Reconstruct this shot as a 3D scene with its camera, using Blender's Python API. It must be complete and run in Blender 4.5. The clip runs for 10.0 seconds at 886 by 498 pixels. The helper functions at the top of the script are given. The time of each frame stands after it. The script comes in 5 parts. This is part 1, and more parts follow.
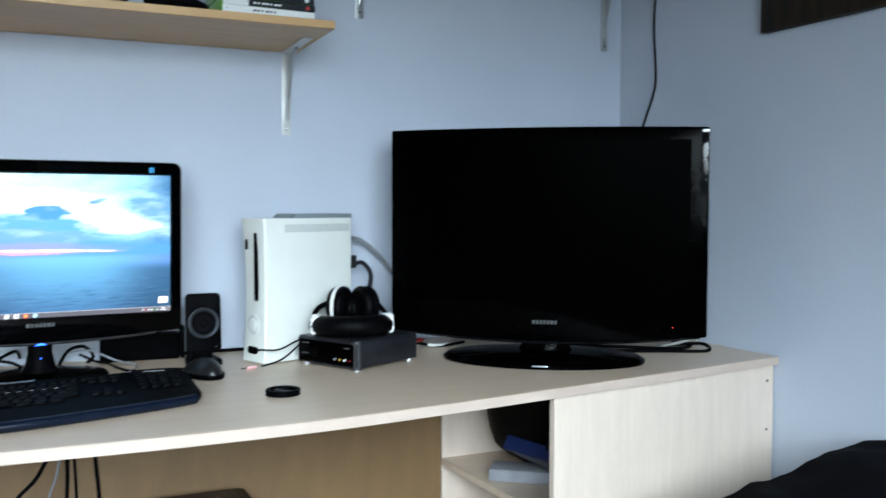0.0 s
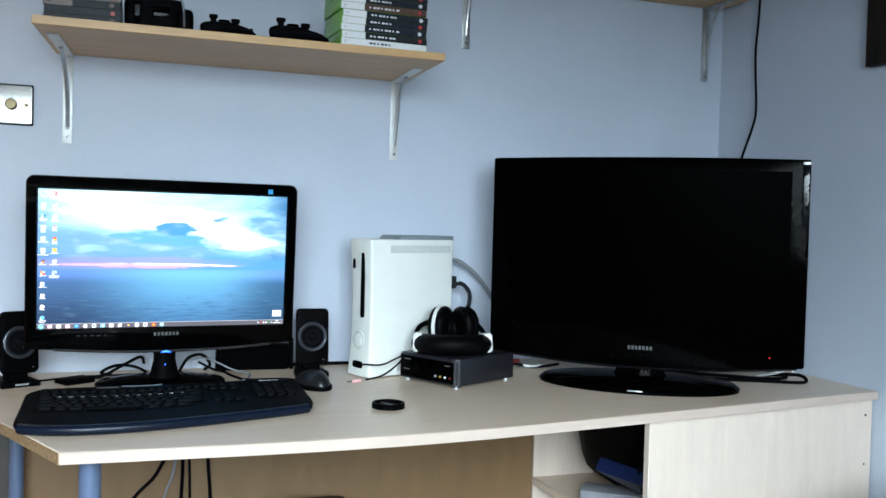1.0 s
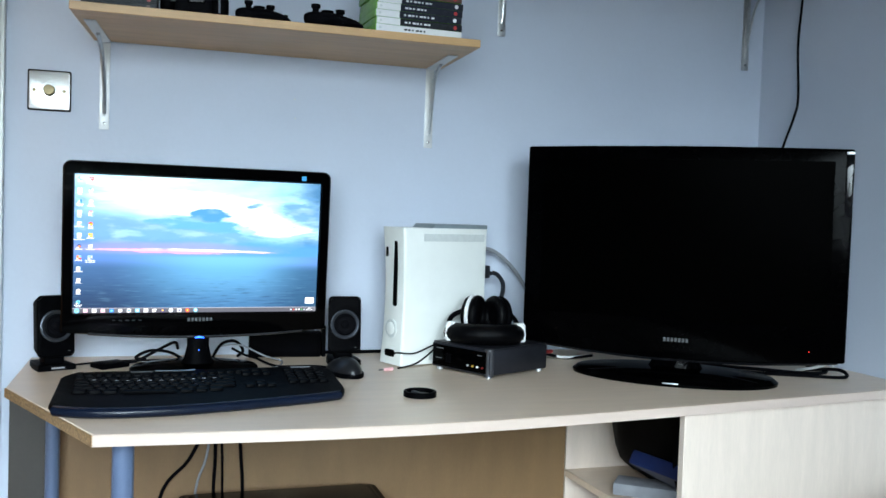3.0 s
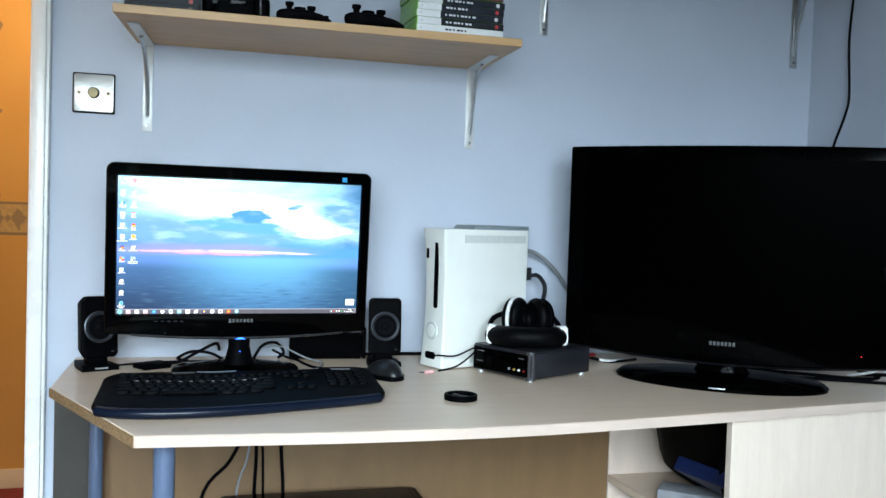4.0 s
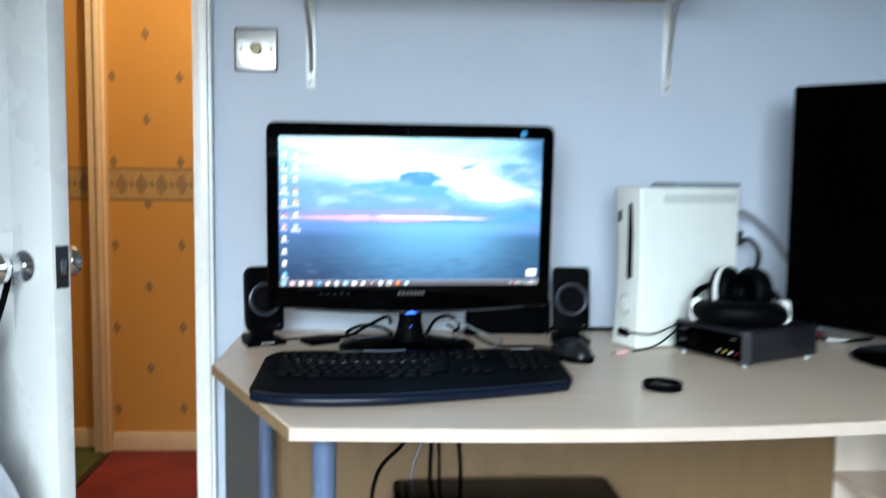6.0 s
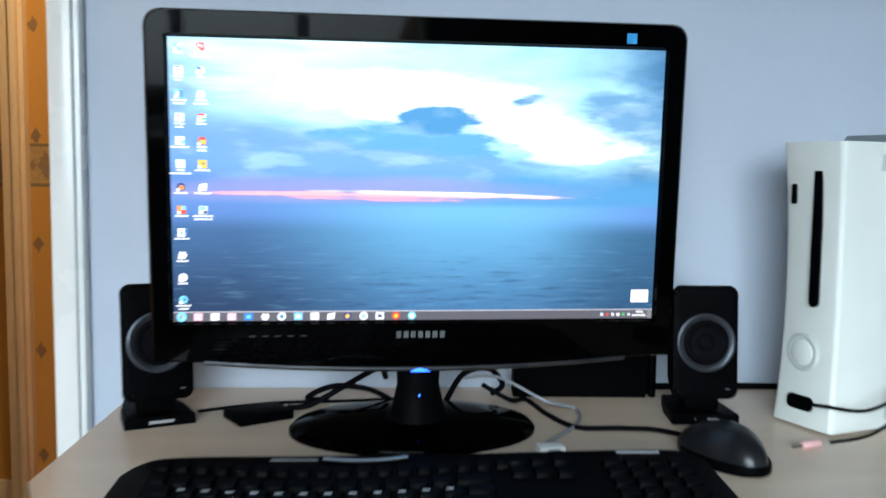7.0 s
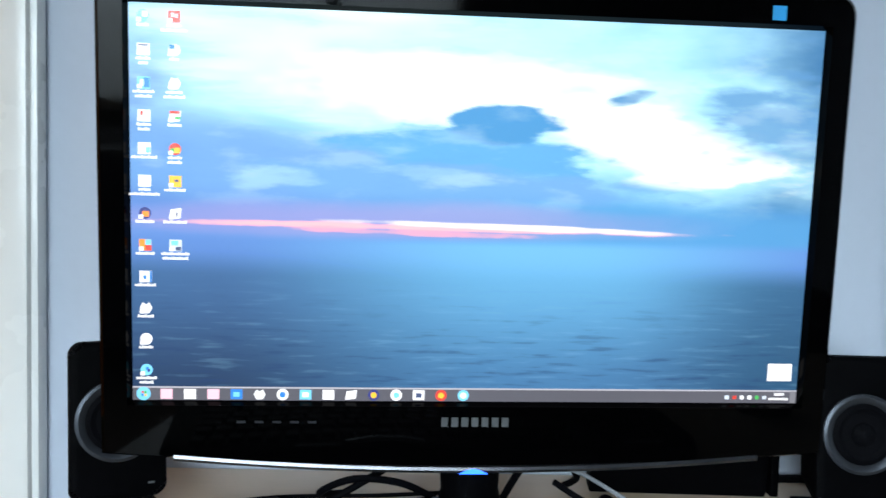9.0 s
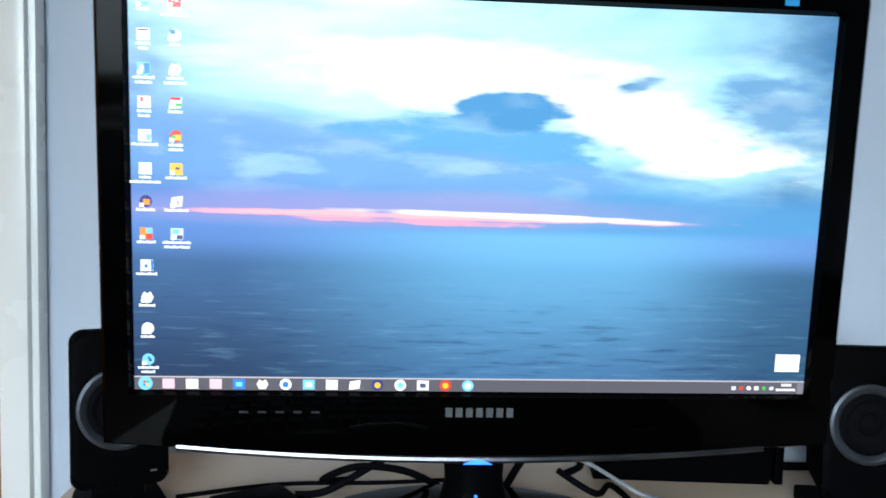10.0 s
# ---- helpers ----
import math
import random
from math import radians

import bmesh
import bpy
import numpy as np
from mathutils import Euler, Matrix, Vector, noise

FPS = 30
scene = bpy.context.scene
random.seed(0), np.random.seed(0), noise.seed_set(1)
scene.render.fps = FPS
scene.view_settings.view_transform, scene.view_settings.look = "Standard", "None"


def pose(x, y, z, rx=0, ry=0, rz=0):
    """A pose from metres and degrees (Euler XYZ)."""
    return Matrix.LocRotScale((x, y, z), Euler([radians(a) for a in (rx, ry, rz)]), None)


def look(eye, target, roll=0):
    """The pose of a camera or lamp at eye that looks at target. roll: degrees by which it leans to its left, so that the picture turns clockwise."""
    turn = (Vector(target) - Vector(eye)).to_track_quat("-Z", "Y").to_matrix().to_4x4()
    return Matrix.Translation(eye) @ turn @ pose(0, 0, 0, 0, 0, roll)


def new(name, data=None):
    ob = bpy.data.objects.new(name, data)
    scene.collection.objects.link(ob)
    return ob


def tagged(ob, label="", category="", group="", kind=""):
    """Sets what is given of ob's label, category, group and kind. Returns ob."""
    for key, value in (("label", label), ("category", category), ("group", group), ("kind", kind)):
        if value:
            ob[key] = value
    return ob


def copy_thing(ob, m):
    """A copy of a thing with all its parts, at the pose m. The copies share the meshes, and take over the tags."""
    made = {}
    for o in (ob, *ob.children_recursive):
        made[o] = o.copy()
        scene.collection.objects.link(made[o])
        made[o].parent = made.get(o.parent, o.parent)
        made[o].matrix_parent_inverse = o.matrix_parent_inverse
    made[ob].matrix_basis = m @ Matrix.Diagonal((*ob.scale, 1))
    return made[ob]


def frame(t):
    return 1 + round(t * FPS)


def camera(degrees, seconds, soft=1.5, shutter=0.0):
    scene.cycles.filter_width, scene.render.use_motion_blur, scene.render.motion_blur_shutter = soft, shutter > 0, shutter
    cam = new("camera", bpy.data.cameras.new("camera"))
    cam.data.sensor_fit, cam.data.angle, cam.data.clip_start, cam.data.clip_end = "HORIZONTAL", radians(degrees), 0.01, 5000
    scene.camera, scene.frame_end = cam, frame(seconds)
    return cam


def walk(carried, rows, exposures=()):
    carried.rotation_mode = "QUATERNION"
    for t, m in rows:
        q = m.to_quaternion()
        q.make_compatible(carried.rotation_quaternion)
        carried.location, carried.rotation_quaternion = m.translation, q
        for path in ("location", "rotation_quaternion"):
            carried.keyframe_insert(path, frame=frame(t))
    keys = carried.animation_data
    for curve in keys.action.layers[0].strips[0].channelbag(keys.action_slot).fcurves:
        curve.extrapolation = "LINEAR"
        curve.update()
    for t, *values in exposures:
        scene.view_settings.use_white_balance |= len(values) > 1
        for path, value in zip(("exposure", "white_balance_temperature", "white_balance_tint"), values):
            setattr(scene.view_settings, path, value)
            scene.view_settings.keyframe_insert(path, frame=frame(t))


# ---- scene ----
cam = camera(52.3, 10.0, shutter=0.4)
PATH = [
    (0, (0.002, -0.274, 1.07), (0.861, 1.529, 0.973), 0.1),
    (0.5, (-0.036, -0.274, 1.065), (0.71, 1.577, 0.935), 1.5),
    (1, (-0.06, -0.328, 1.082), (0.627, 1.549, 1.024), 1.5),
    (1.5, (-0.064, -0.334, 1.084), (0.599, 1.552, 1.017), 1.3),
    (2, (-0.062, -0.325, 1.087), (0.6, 1.56, 1.01), 1.5),
    (2.2, (-0.061, -0.322, 1.081), (0.607, 1.562, 1.011), 1.5),
    (3.3, (-0.052, -0.309, 1.073), (0.541, 1.6, 0.995), 2.2),
    (3.5, (-0.054, -0.303, 1.073), (0.527, 1.609, 0.997), 2.3),
    (4, (-0.049, -0.297, 1.072), (0.481, 1.63, 0.996), 1.9),
    (4.5, (-0.017, -0.29, 1.076), (0.493, 1.642, 1.009), 1.9),
    (5, (0.013, -0.266, 1.073), (0.472, 1.679, 1.004), 1.6),
    (5.5, (0.019, -0.247, 1.072), (0.419, 1.712, 1.012), 1.4),
    (5.8, (-0.006, -0.184, 1.053), (0.233, 1.801, 1.006), 0.4),
    (6, (-0.0087, -0.0765, 1.0692), (0.1250, 1.9115, 0.8959), 0.63),
    (6.1, (-0.015, 0.009, 1.060), (0.0845, 1.9955, 0.8235), -0.1),
    (6.2, (-0.0196, 0.0932, 1.0543), (0.0685, 2.0711, 0.7716), -0.84),
    (7.3, (0.0432, 0.8168, 0.9981), (0.0731, 1.4643, 0.9494), 1.74),
    (7.5, (0.0573, 0.8484, 1.0006), (0.0572, 1.4952, 0.9368), 1.05),
    (8, (0.0603, 0.8953, 1.0050), (0.0803, 1.5424, 0.9476), 1.07),
    (8.5, (0.0333, 0.9386, 1.0069), (0.0652, 1.5851, 0.9471), 0.70),
    (9, (0.0055, 0.9523, 1.0074), (0.0191, 1.6008, 0.9653), 1.46),
    (9.5, (-0.0151, 0.9597, 1.0236), (-0.0106, 1.6073, 0.9683), 2.31),
    (10, (0.0027, 0.9616, 1.0158), (0.0160, 1.6088, 0.9566), 1.64),
]
walk(cam, [(t, look(eye, target, roll)) for t, eye, target, roll in PATH], [(0, 0.0), (6.0, 0.0), (7.3, -0.30), (10, -0.36)])

# ---- world and light ----
world = bpy.data.worlds.new("sky")
scene.world = world
world.use_nodes = True
wn = world.node_tree.nodes
sky = wn.new("ShaderNodeTexSky")
sky.sky_type, sky.sun_disc = "NISHITA", False
sky.sun_elevation, sky.sun_rotation = radians(42), radians(150)
world.node_tree.links.new(sky.outputs["Color"], wn["Background"].inputs["Color"])
wn["Background"].inputs["Strength"].default_value = 0.12


def lamp(name, kind, m, power, colour=(1, 1, 1), size=(1, 1), radius=0.05):
    data = bpy.data.lights.new(name, kind)
    data.energy, data.color = power, colour
    if kind == "AREA":
        data.shape, data.size, data.size_y, data.spread = "RECTANGLE", size[0], size[1], radians(100)
    else:
        data.shadow_soft_size = radius
    ob = new(name, data)
    ob.matrix_world = m
    return ob


# room: x west to east, y south to north (desk wall), z up
WEST, EAST, SOUTH, NORTH, CEIL = -1.42, 1.558, -1.35, 1.83, 2.38
HALL, SIDE = 3.34, -1.030
WIN = (-0.98, 0.56, 0.80, 1.98)

lamp("window_daylight", "AREA", look(((WIN[0] + WIN[1]) / 2, SOUTH - 0.06, (WIN[2] + WIN[3]) / 2), ((WIN[0] + WIN[1]) / 2 + 0.75, 1.5, -1.28)),
     88, (0.735, 0.90, 1.0), (WIN[1] - WIN[0] - 0.04, WIN[3] - WIN[2] - 0.04))
# fill light for the landing, from an assumed lamp out of view
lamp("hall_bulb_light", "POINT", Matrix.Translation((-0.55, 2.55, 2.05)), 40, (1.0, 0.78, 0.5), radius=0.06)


# ---- materials ----
def material(name, colour, rough=0.5, metal=0.0, spec=0.5, coat=0.0, var=0.0, scale=20.0, fine=0.0, fine_scale=300.0, bump=0.0, bump_scale=400.0, stretch=(1, 1, 1), rough_var=0.0, second=None):
    """A principled surface with colour changes at two scales and a fine relief."""
    m = bpy.data.materials.new(name)
    m.use_nodes = True
    n, l = m.node_tree.nodes, m.node_tree.links
    b = n["Principled BSDF"]
    b.inputs["Base Color"].default_value = (*colour, 1)
    b.inputs["Roughness"].default_value = rough
    b.inputs["Metallic"].default_value = metal
    b.inputs["Specular IOR Level"].default_value = spec
    b.inputs["Coat Weight"].default_value = coat
    b.inputs["Coat Roughness"].default_value = 0.08
    co = n.new("ShaderNodeTexCoord")
    mp = n.new("ShaderNodeMapping")
    mp.inputs["Scale"].default_value = stretch
    l.new(co.outputs["Object"], mp.inputs["Vector"])

    def noise_of(s, detail=4.0):
        t = n.new("ShaderNodeTexNoise")
        t.inputs["Scale"].default_value, t.inputs["Detail"].default_value = s, detail
        l.new(mp.outputs["Vector"], t.inputs["Vector"])
        return t.outputs["Fac"]

    colour_out = None
    for amount, s in ((var, scale), (fine, fine_scale)):
        if amount <= 0:
            continue
        mx = n.new("ShaderNodeMix")
        mx.data_type, mx.blend_type = "RGBA", "MIX"
        ramp = n.new("ShaderNodeMapRange")
        ramp.inputs["From Min"].default_value, ramp.inputs["From Max"].default_value = 0.3, 0.7
        l.new(noise_of(s), ramp.inputs["Value"])
        l.new(ramp.outputs["Result"], mx.inputs["Factor"])
        if colour_out is None:
            mx.inputs["A"].default_value = (*[max(0, c * (1 - amount)) for c in colour], 1)
            mx.inputs["B"].default_value = (*(second or [min(1, c * (1 + amount)) for c in colour]), 1)
        else:
            dark = n.new("ShaderNodeMix")
            dark.data_type, dark.blend_type = "RGBA", "MULTIPLY"
            dark.inputs["Factor"].default_value = 1
            l.new(colour_out, dark.inputs["A"])
            dark.inputs["B"].default_value = (1 - amount, 1 - amount, 1 - amount, 1)
            l.new(dark.outputs["Result"], mx.inputs["A"])
            l.new(colour_out, mx.inputs["B"])
        colour_out = mx.outputs["Result"]
    if colour_out is not None:
        l.new(colour_out, b.inputs["Base Color"])
    if rough_var > 0:
        rr = n.new("ShaderNodeMapRange")
        rr.inputs["To Min"].default_value, rr.inputs["To Max"].default_value = max(0.02, rough - rough_var), min(1, rough + rough_var)
        l.new(noise_of(scale * 1.7), rr.inputs["Value"])
        l.new(rr.outputs["Result"], b.inputs["Roughness"])
    if bump > 0:
        bp = n.new("ShaderNodeBump")
        bp.inputs["Strength"].default_value, bp.inputs["Distance"].default_value = bump, 0.002
        l.new(noise_of(bump_scale, 3), bp.inputs["Height"])
        l.new(bp.outputs["Normal"], b.inputs["Normal"])
    return m


def glowing(name, colour, strength):
    m = bpy.data.materials.new(name)
    m.use_nodes = True
    b = m.node_tree.nodes["Principled BSDF"]
    b.inputs["Base Color"].default_value = (0.02, 0.02, 0.02, 1)
    b.inputs["Roughness"].default_value = 0.3
    b.inputs["Emission Color"].default_value = (*colour, 1)
    b.inputs["Emission Strength"].default_value = strength
    return m


PAINT = material("blue_grey_wall_paint", (0.480, 0.533, 0.624), 0.62, var=0.045, scale=1.8, fine=0.02, fine_scale=120, bump=0.12, bump_scale=90, rough_var=0.12)
WHITE = material("white_gloss_paint", (0.80, 0.80, 0.78), 0.28, var=0.03, scale=6, bump=0.08, bump_scale=60, rough_var=0.08)
CEILING = material("cream_ceiling_paint", (0.54, 0.51, 0.46), 0.9, var=0.03, scale=3, bump=0.1, bump_scale=80)
CARPET = material("brown_carpet", (0.16, 0.11, 0.08), 0.95, var=0.2, scale=6, fine=0.35, fine_scale=400, bump=0.6, bump_scale=500)
RED = material("red_carpet", (0.26, 0.030, 0.022), 0.95, var=0.22, scale=5, fine=0.4, fine_scale=260, bump=0.6, bump_scale=400)
GREEN = material("green_carpet", (0.10, 0.12, 0.03), 0.95, var=0.2, scale=8, fine=0.4, fine_scale=260, bump=0.6, bump_scale=400)
MAPLE = material("pale_maple_laminate", (0.70, 0.555, 0.43), 0.33, var=0.05, scale=5, fine=0.05, fine_scale=60, stretch=(1, 7, 7), rough_var=0.06, bump=0.02, bump_scale=300)
MAPLE_UP = material("pale_maple_laminate_upright", (0.68, 0.57, 0.48), 0.45, var=0.05, scale=6, fine=0.06, fine_scale=50, stretch=(7, 7, 0.8), rough_var=0.06)
RINGGREY = material("mid_grey_ring_plastic", (0.058, 0.063, 0.074), 0.38, metal=0.75, spec=0.12, var=0.08, scale=60)
POST = material("dark_bright_metal", (0.13, 0.135, 0.15), 0.28, metal=0.9, var=0.08, scale=60)
LIPPING = material("pale_edge_lipping", (0.52, 0.415, 0.35), 0.42, var=0.04, scale=9, stretch=(1, 6, 6))
CHIP = material("raw_chipboard", (0.34, 0.20, 0.09), 0.9, var=0.45, scale=260, fine=0.4, fine_scale=700, bump=0.7, bump_scale=500)
HARDBOARD = material("brown_hardboard", (0.175, 0.100, 0.042), 0.6, var=0.08, scale=5, fine=0.08, fine_scale=80, stretch=(5, 5, 1))
DARKPANEL = material("dark_grey_laminate", (0.032, 0.028, 0.023), 0.6, var=0.12, scale=9, fine=0.1, fine_scale=120)
PINE = material("beech_shelf_board", (0.55, 0.33, 0.145), 0.42, var=0.09, scale=6, fine=0.10, fine_scale=60, stretch=(0.8, 8, 8), rough_var=0.06)
LEGBLUE = material("blue_grey_enamelled_tube", (0.105, 0.145, 0.235), 0.35, metal=0.25, var=0.05, scale=20)
STEEL = material("brushed_steel", (0.44, 0.43, 0.41), 0.27, metal=1.0, var=0.08, scale=20, fine=0.08, fine_scale=200, stretch=(1, 12, 12))
CHROME = material("polished_chrome", (0.75, 0.75, 0.76), 0.08, metal=1.0, rough_var=0.03, var=0.02)
MOUSEGREY = material("charcoal_mouse_plastic", (0.008, 0.0085, 0.010), 0.30, spec=0.28, var=0.1, scale=60)
STAYSTEEL = material("dull_bright_steel", (0.48, 0.49, 0.49), 0.34, metal=1.0, var=0.1, scale=60)
BRASS = material("worn_brass", (0.09, 0.072, 0.042), 0.32, metal=1.0, var=0.2, scale=90)
BRACKET = material("white_enamelled_steel", (0.62, 0.63, 0.62), 0.32, metal=0.2, var=0.06, scale=30)
GLOSSBLACK = material("piano_black_plastic", (0.0005, 0.0005, 0.0006), 0.05, spec=0.06, var=0.1, scale=30, rough_var=0.02)
BLACK = material("matt_black_plastic", (0.0013, 0.0013, 0.0017), 0.45, spec=0.014, var=0.2, scale=40, bump=0.12, bump_scale=900, rough_var=0.08)
SOFTBLACK = material("soft_black_rubber", (0.003, 0.003, 0.004), 0.6, spec=0.02, var=0.2, scale=50, bump=0.15, bump_scale=700)
LEATHER = material("black_leatherette", (0.0012, 0.0012, 0.0016), 0.36, spec=0.05, var=0.2, scale=60, bump=0.45, bump_scale=500)
TVGLASS = material("dark_satin_panel", (0.0003, 0.0003, 0.0003), 0.22, spec=0.002, var=0.1, scale=9)
TVBLACK = material("deep_black_tv_gloss", (0.0004, 0.0004, 0.0005), 0.09, spec=0.016, var=0.1, scale=30)
KEYBLACK = material("worn_key_plastic", (0.0007, 0.0008, 0.0012), 0.40, spec=0.016, var=0.2, scale=90, rough_var=0.1)
NAVY = material("blue_black_wrist_rest", (0.0035, 0.0065, 0.016), 0.26, spec=0.20, var=0.12, scale=50, bump=0.06, bump_scale=900)
# pale colour of the painted key gleam and of the keyboard's maker mark
MARK_GLEAM = material("pale_mark_and_gleam", (0.42, 0.43, 0.46), 0.5, spec=0.04, var=0.05)
CONSOLE = material("matt_white_console_plastic", (0.76, 0.78, 0.74), 0.42, var=0.025, scale=20, bump=0.05, bump_scale=900)
CONSOLE2 = material("light_grey_grille_plastic", (0.55, 0.58, 0.56), 0.5, var=0.05, scale=90)
SLATE = material("slate_grey_plastic", (0.19, 0.23, 0.25), 0.4, var=0.06, scale=40)
GREYPLASTIC = material("dark_grey_plastic", (0.026, 0.027, 0.031), 0.4, spec=0.16, var=0.1, scale=40)
GUN = material("gunmetal_box_shell", (0.020, 0.021, 0.027), 0.34, metal=0.5, var=0.12, scale=40, rough_var=0.06)
SILVER = material("silver_plastic", (0.52, 0.53, 0.55), 0.35, metal=0.6, var=0.05, scale=60)
MARKGREY = material("grey_printed_mark", (0.09, 0.093, 0.096), 0.5, spec=0.1, var=0.05)
WHITEPLASTIC = material("white_plastic", (0.78, 0.78, 0.77), 0.35, var=0.03, scale=40)
LIP = material("bright_clear_lip", (0.10, 0.10, 0.11), 0.14, metal=0.85, var=0.3, scale=30)
ACRYLIC = material("smoked_clear_acrylic", (0.006, 0.006, 0.007), 0.05, spec=0.22, var=0.3, scale=30)
GREYCABLE = material("grey_cable_sheath", (0.22, 0.23, 0.25), 0.5, var=0.06)
DUVET = material("black_cotton_duvet", (0.0018, 0.0018, 0.0024), 0.7, spec=0.05, var=0.3, scale=14, bump=0.4, bump_scale=600)
BAG = material("black_nylon", (0.0015, 0.0015, 0.0018), 0.6, spec=0.05, var=0.2, scale=60, bump=0.35, bump_scale=900)
BLUECLOTH = material("blue_folder_card", (0.004, 0.015, 0.075), 0.5, var=0.15, scale=30)
GREYCLOTH = material("grey_cotton_bag", (0.30, 0.31, 0.34), 0.9, var=0.18, scale=20, bump=0.5, bump_scale=500)
CASEGREEN = material("translucent_green_case", (0.16, 0.42, 0.05), 0.25, var=0.08, scale=60)
PINK = material("pink_plug_sleeve", (0.75, 0.42, 0.42), 0.4, var=0.04)
PLUGRED = material("red_plug", (0.13, 0.008, 0.008), 0.35, var=0.05)
PLUGYELLOW = material("yellow_plug", (0.42, 0.28, 0.05), 0.35, var=0.05)
PAPERWHITE = material("white_printed_paper", (0.74, 0.75, 0.74), 0.4, var=0.03, scale=60)
INK = material("dark_printed_paper", (0.02, 0.024, 0.032), 0.35, spec=0.15, var=0.25, scale=120)
INK2 = material("brown_printed_paper", (0.09, 0.045, 0.03), 0.35, var=0.3, scale=120)
INK3 = material("grey_printed_paper", (0.022, 0.025, 0.028), 0.35, spec=0.12, var=0.25, scale=120)
REDINK = material("red_ink", (0.42, 0.03, 0.03), 0.4, var=0.1)
GLASS = material("window_glass", (1, 1, 1), 0.0)
GLASS.node_tree.nodes["Principled BSDF"].inputs["Transmission Weight"].default_value = 1.0
BLUELED = glowing("blue_power_light", (0.02, 0.13, 1.0), 6.0)
REDLED = glowing("red_standby_light", (1.0, 0.03, 0.03), 3.0)
# glow of the bulb in the added landing lamp
BULB = glowing("added_lamp_bulb", (1.0, 0.8, 0.55), 6.0)
STICKER = material("blue_energy_sticker", (0.02, 0.30, 0.62), 0.4, var=0.05)


class Nodes:
    """Short hand to write a formula as shader nodes."""

    def __init__(self, m):
        self.n, self.l = m.node_tree.nodes, m.node_tree.links

    def put(self, socket, v):
        if isinstance(v, bpy.types.NodeSocket):
            self.l.new(v, socket)
        else:
            socket.default_value = v

    def math(self, op, a, b=0.0, c=0.0, clamp=False):
        k = self.n.new("ShaderNodeMath")
        k.operation, k.use_clamp = op, clamp
        for socket, v in zip(k.inputs, (a, b, c)):
            self.put(socket, v)
        return k.outputs[0]

    def step(self, v, lo, hi):
        """0 below lo, 1 above hi, smooth between (lo may be the larger)."""
        k = self.n.new("ShaderNodeMapRange")
        k.interpolation_type = "SMOOTHSTEP"
        flip = lo > hi
        self.put(k.inputs["Value"], v)
        k.inputs["From Min"].default_value, k.inputs["From Max"].default_value = min(lo, hi), max(lo, hi)
        k.inputs["To Min"].default_value, k.inputs["To Max"].default_value = (1, 0) if flip else (0, 1)
        return k.outputs["Result"]

    def mix(self, f, a, b):
        k = self.n.new("ShaderNodeMix")
        k.data_type = "RGBA"
        self.put(k.inputs["Factor"], f)
        self.put(k.inputs["A"], a if isinstance(a, bpy.types.NodeSocket) else (*a, 1))
        self.put(k.inputs["B"], b if isinstance(b, bpy.types.NodeSocket) else (*b, 1))
        return k.outputs["Result"]

    def noise(self, vector, scale, detail=4.0, stretch=(1, 1, 1), shift=(0, 0, 0)):
        mp = self.n.new("ShaderNodeMapping")
        mp.inputs["Scale"].default_value, mp.inputs["Location"].default_value = stretch, shift
        self.l.new(vector, mp.inputs["Vector"])
        t = self.n.new("ShaderNodeTexNoise")
        t.inputs["Scale"].default_value, t.inputs["Detail"].default_value = scale, detail
        self.l.new(mp.outputs["Vector"], t.inputs["Vector"])
        return t.outputs["Fac"]


def srgb(r, g, b):
    return tuple((c / 255 / 12.92) if c < 11 else ((c / 255 + 0.055) / 1.055) ** 2.4 for c in (r, g, b))


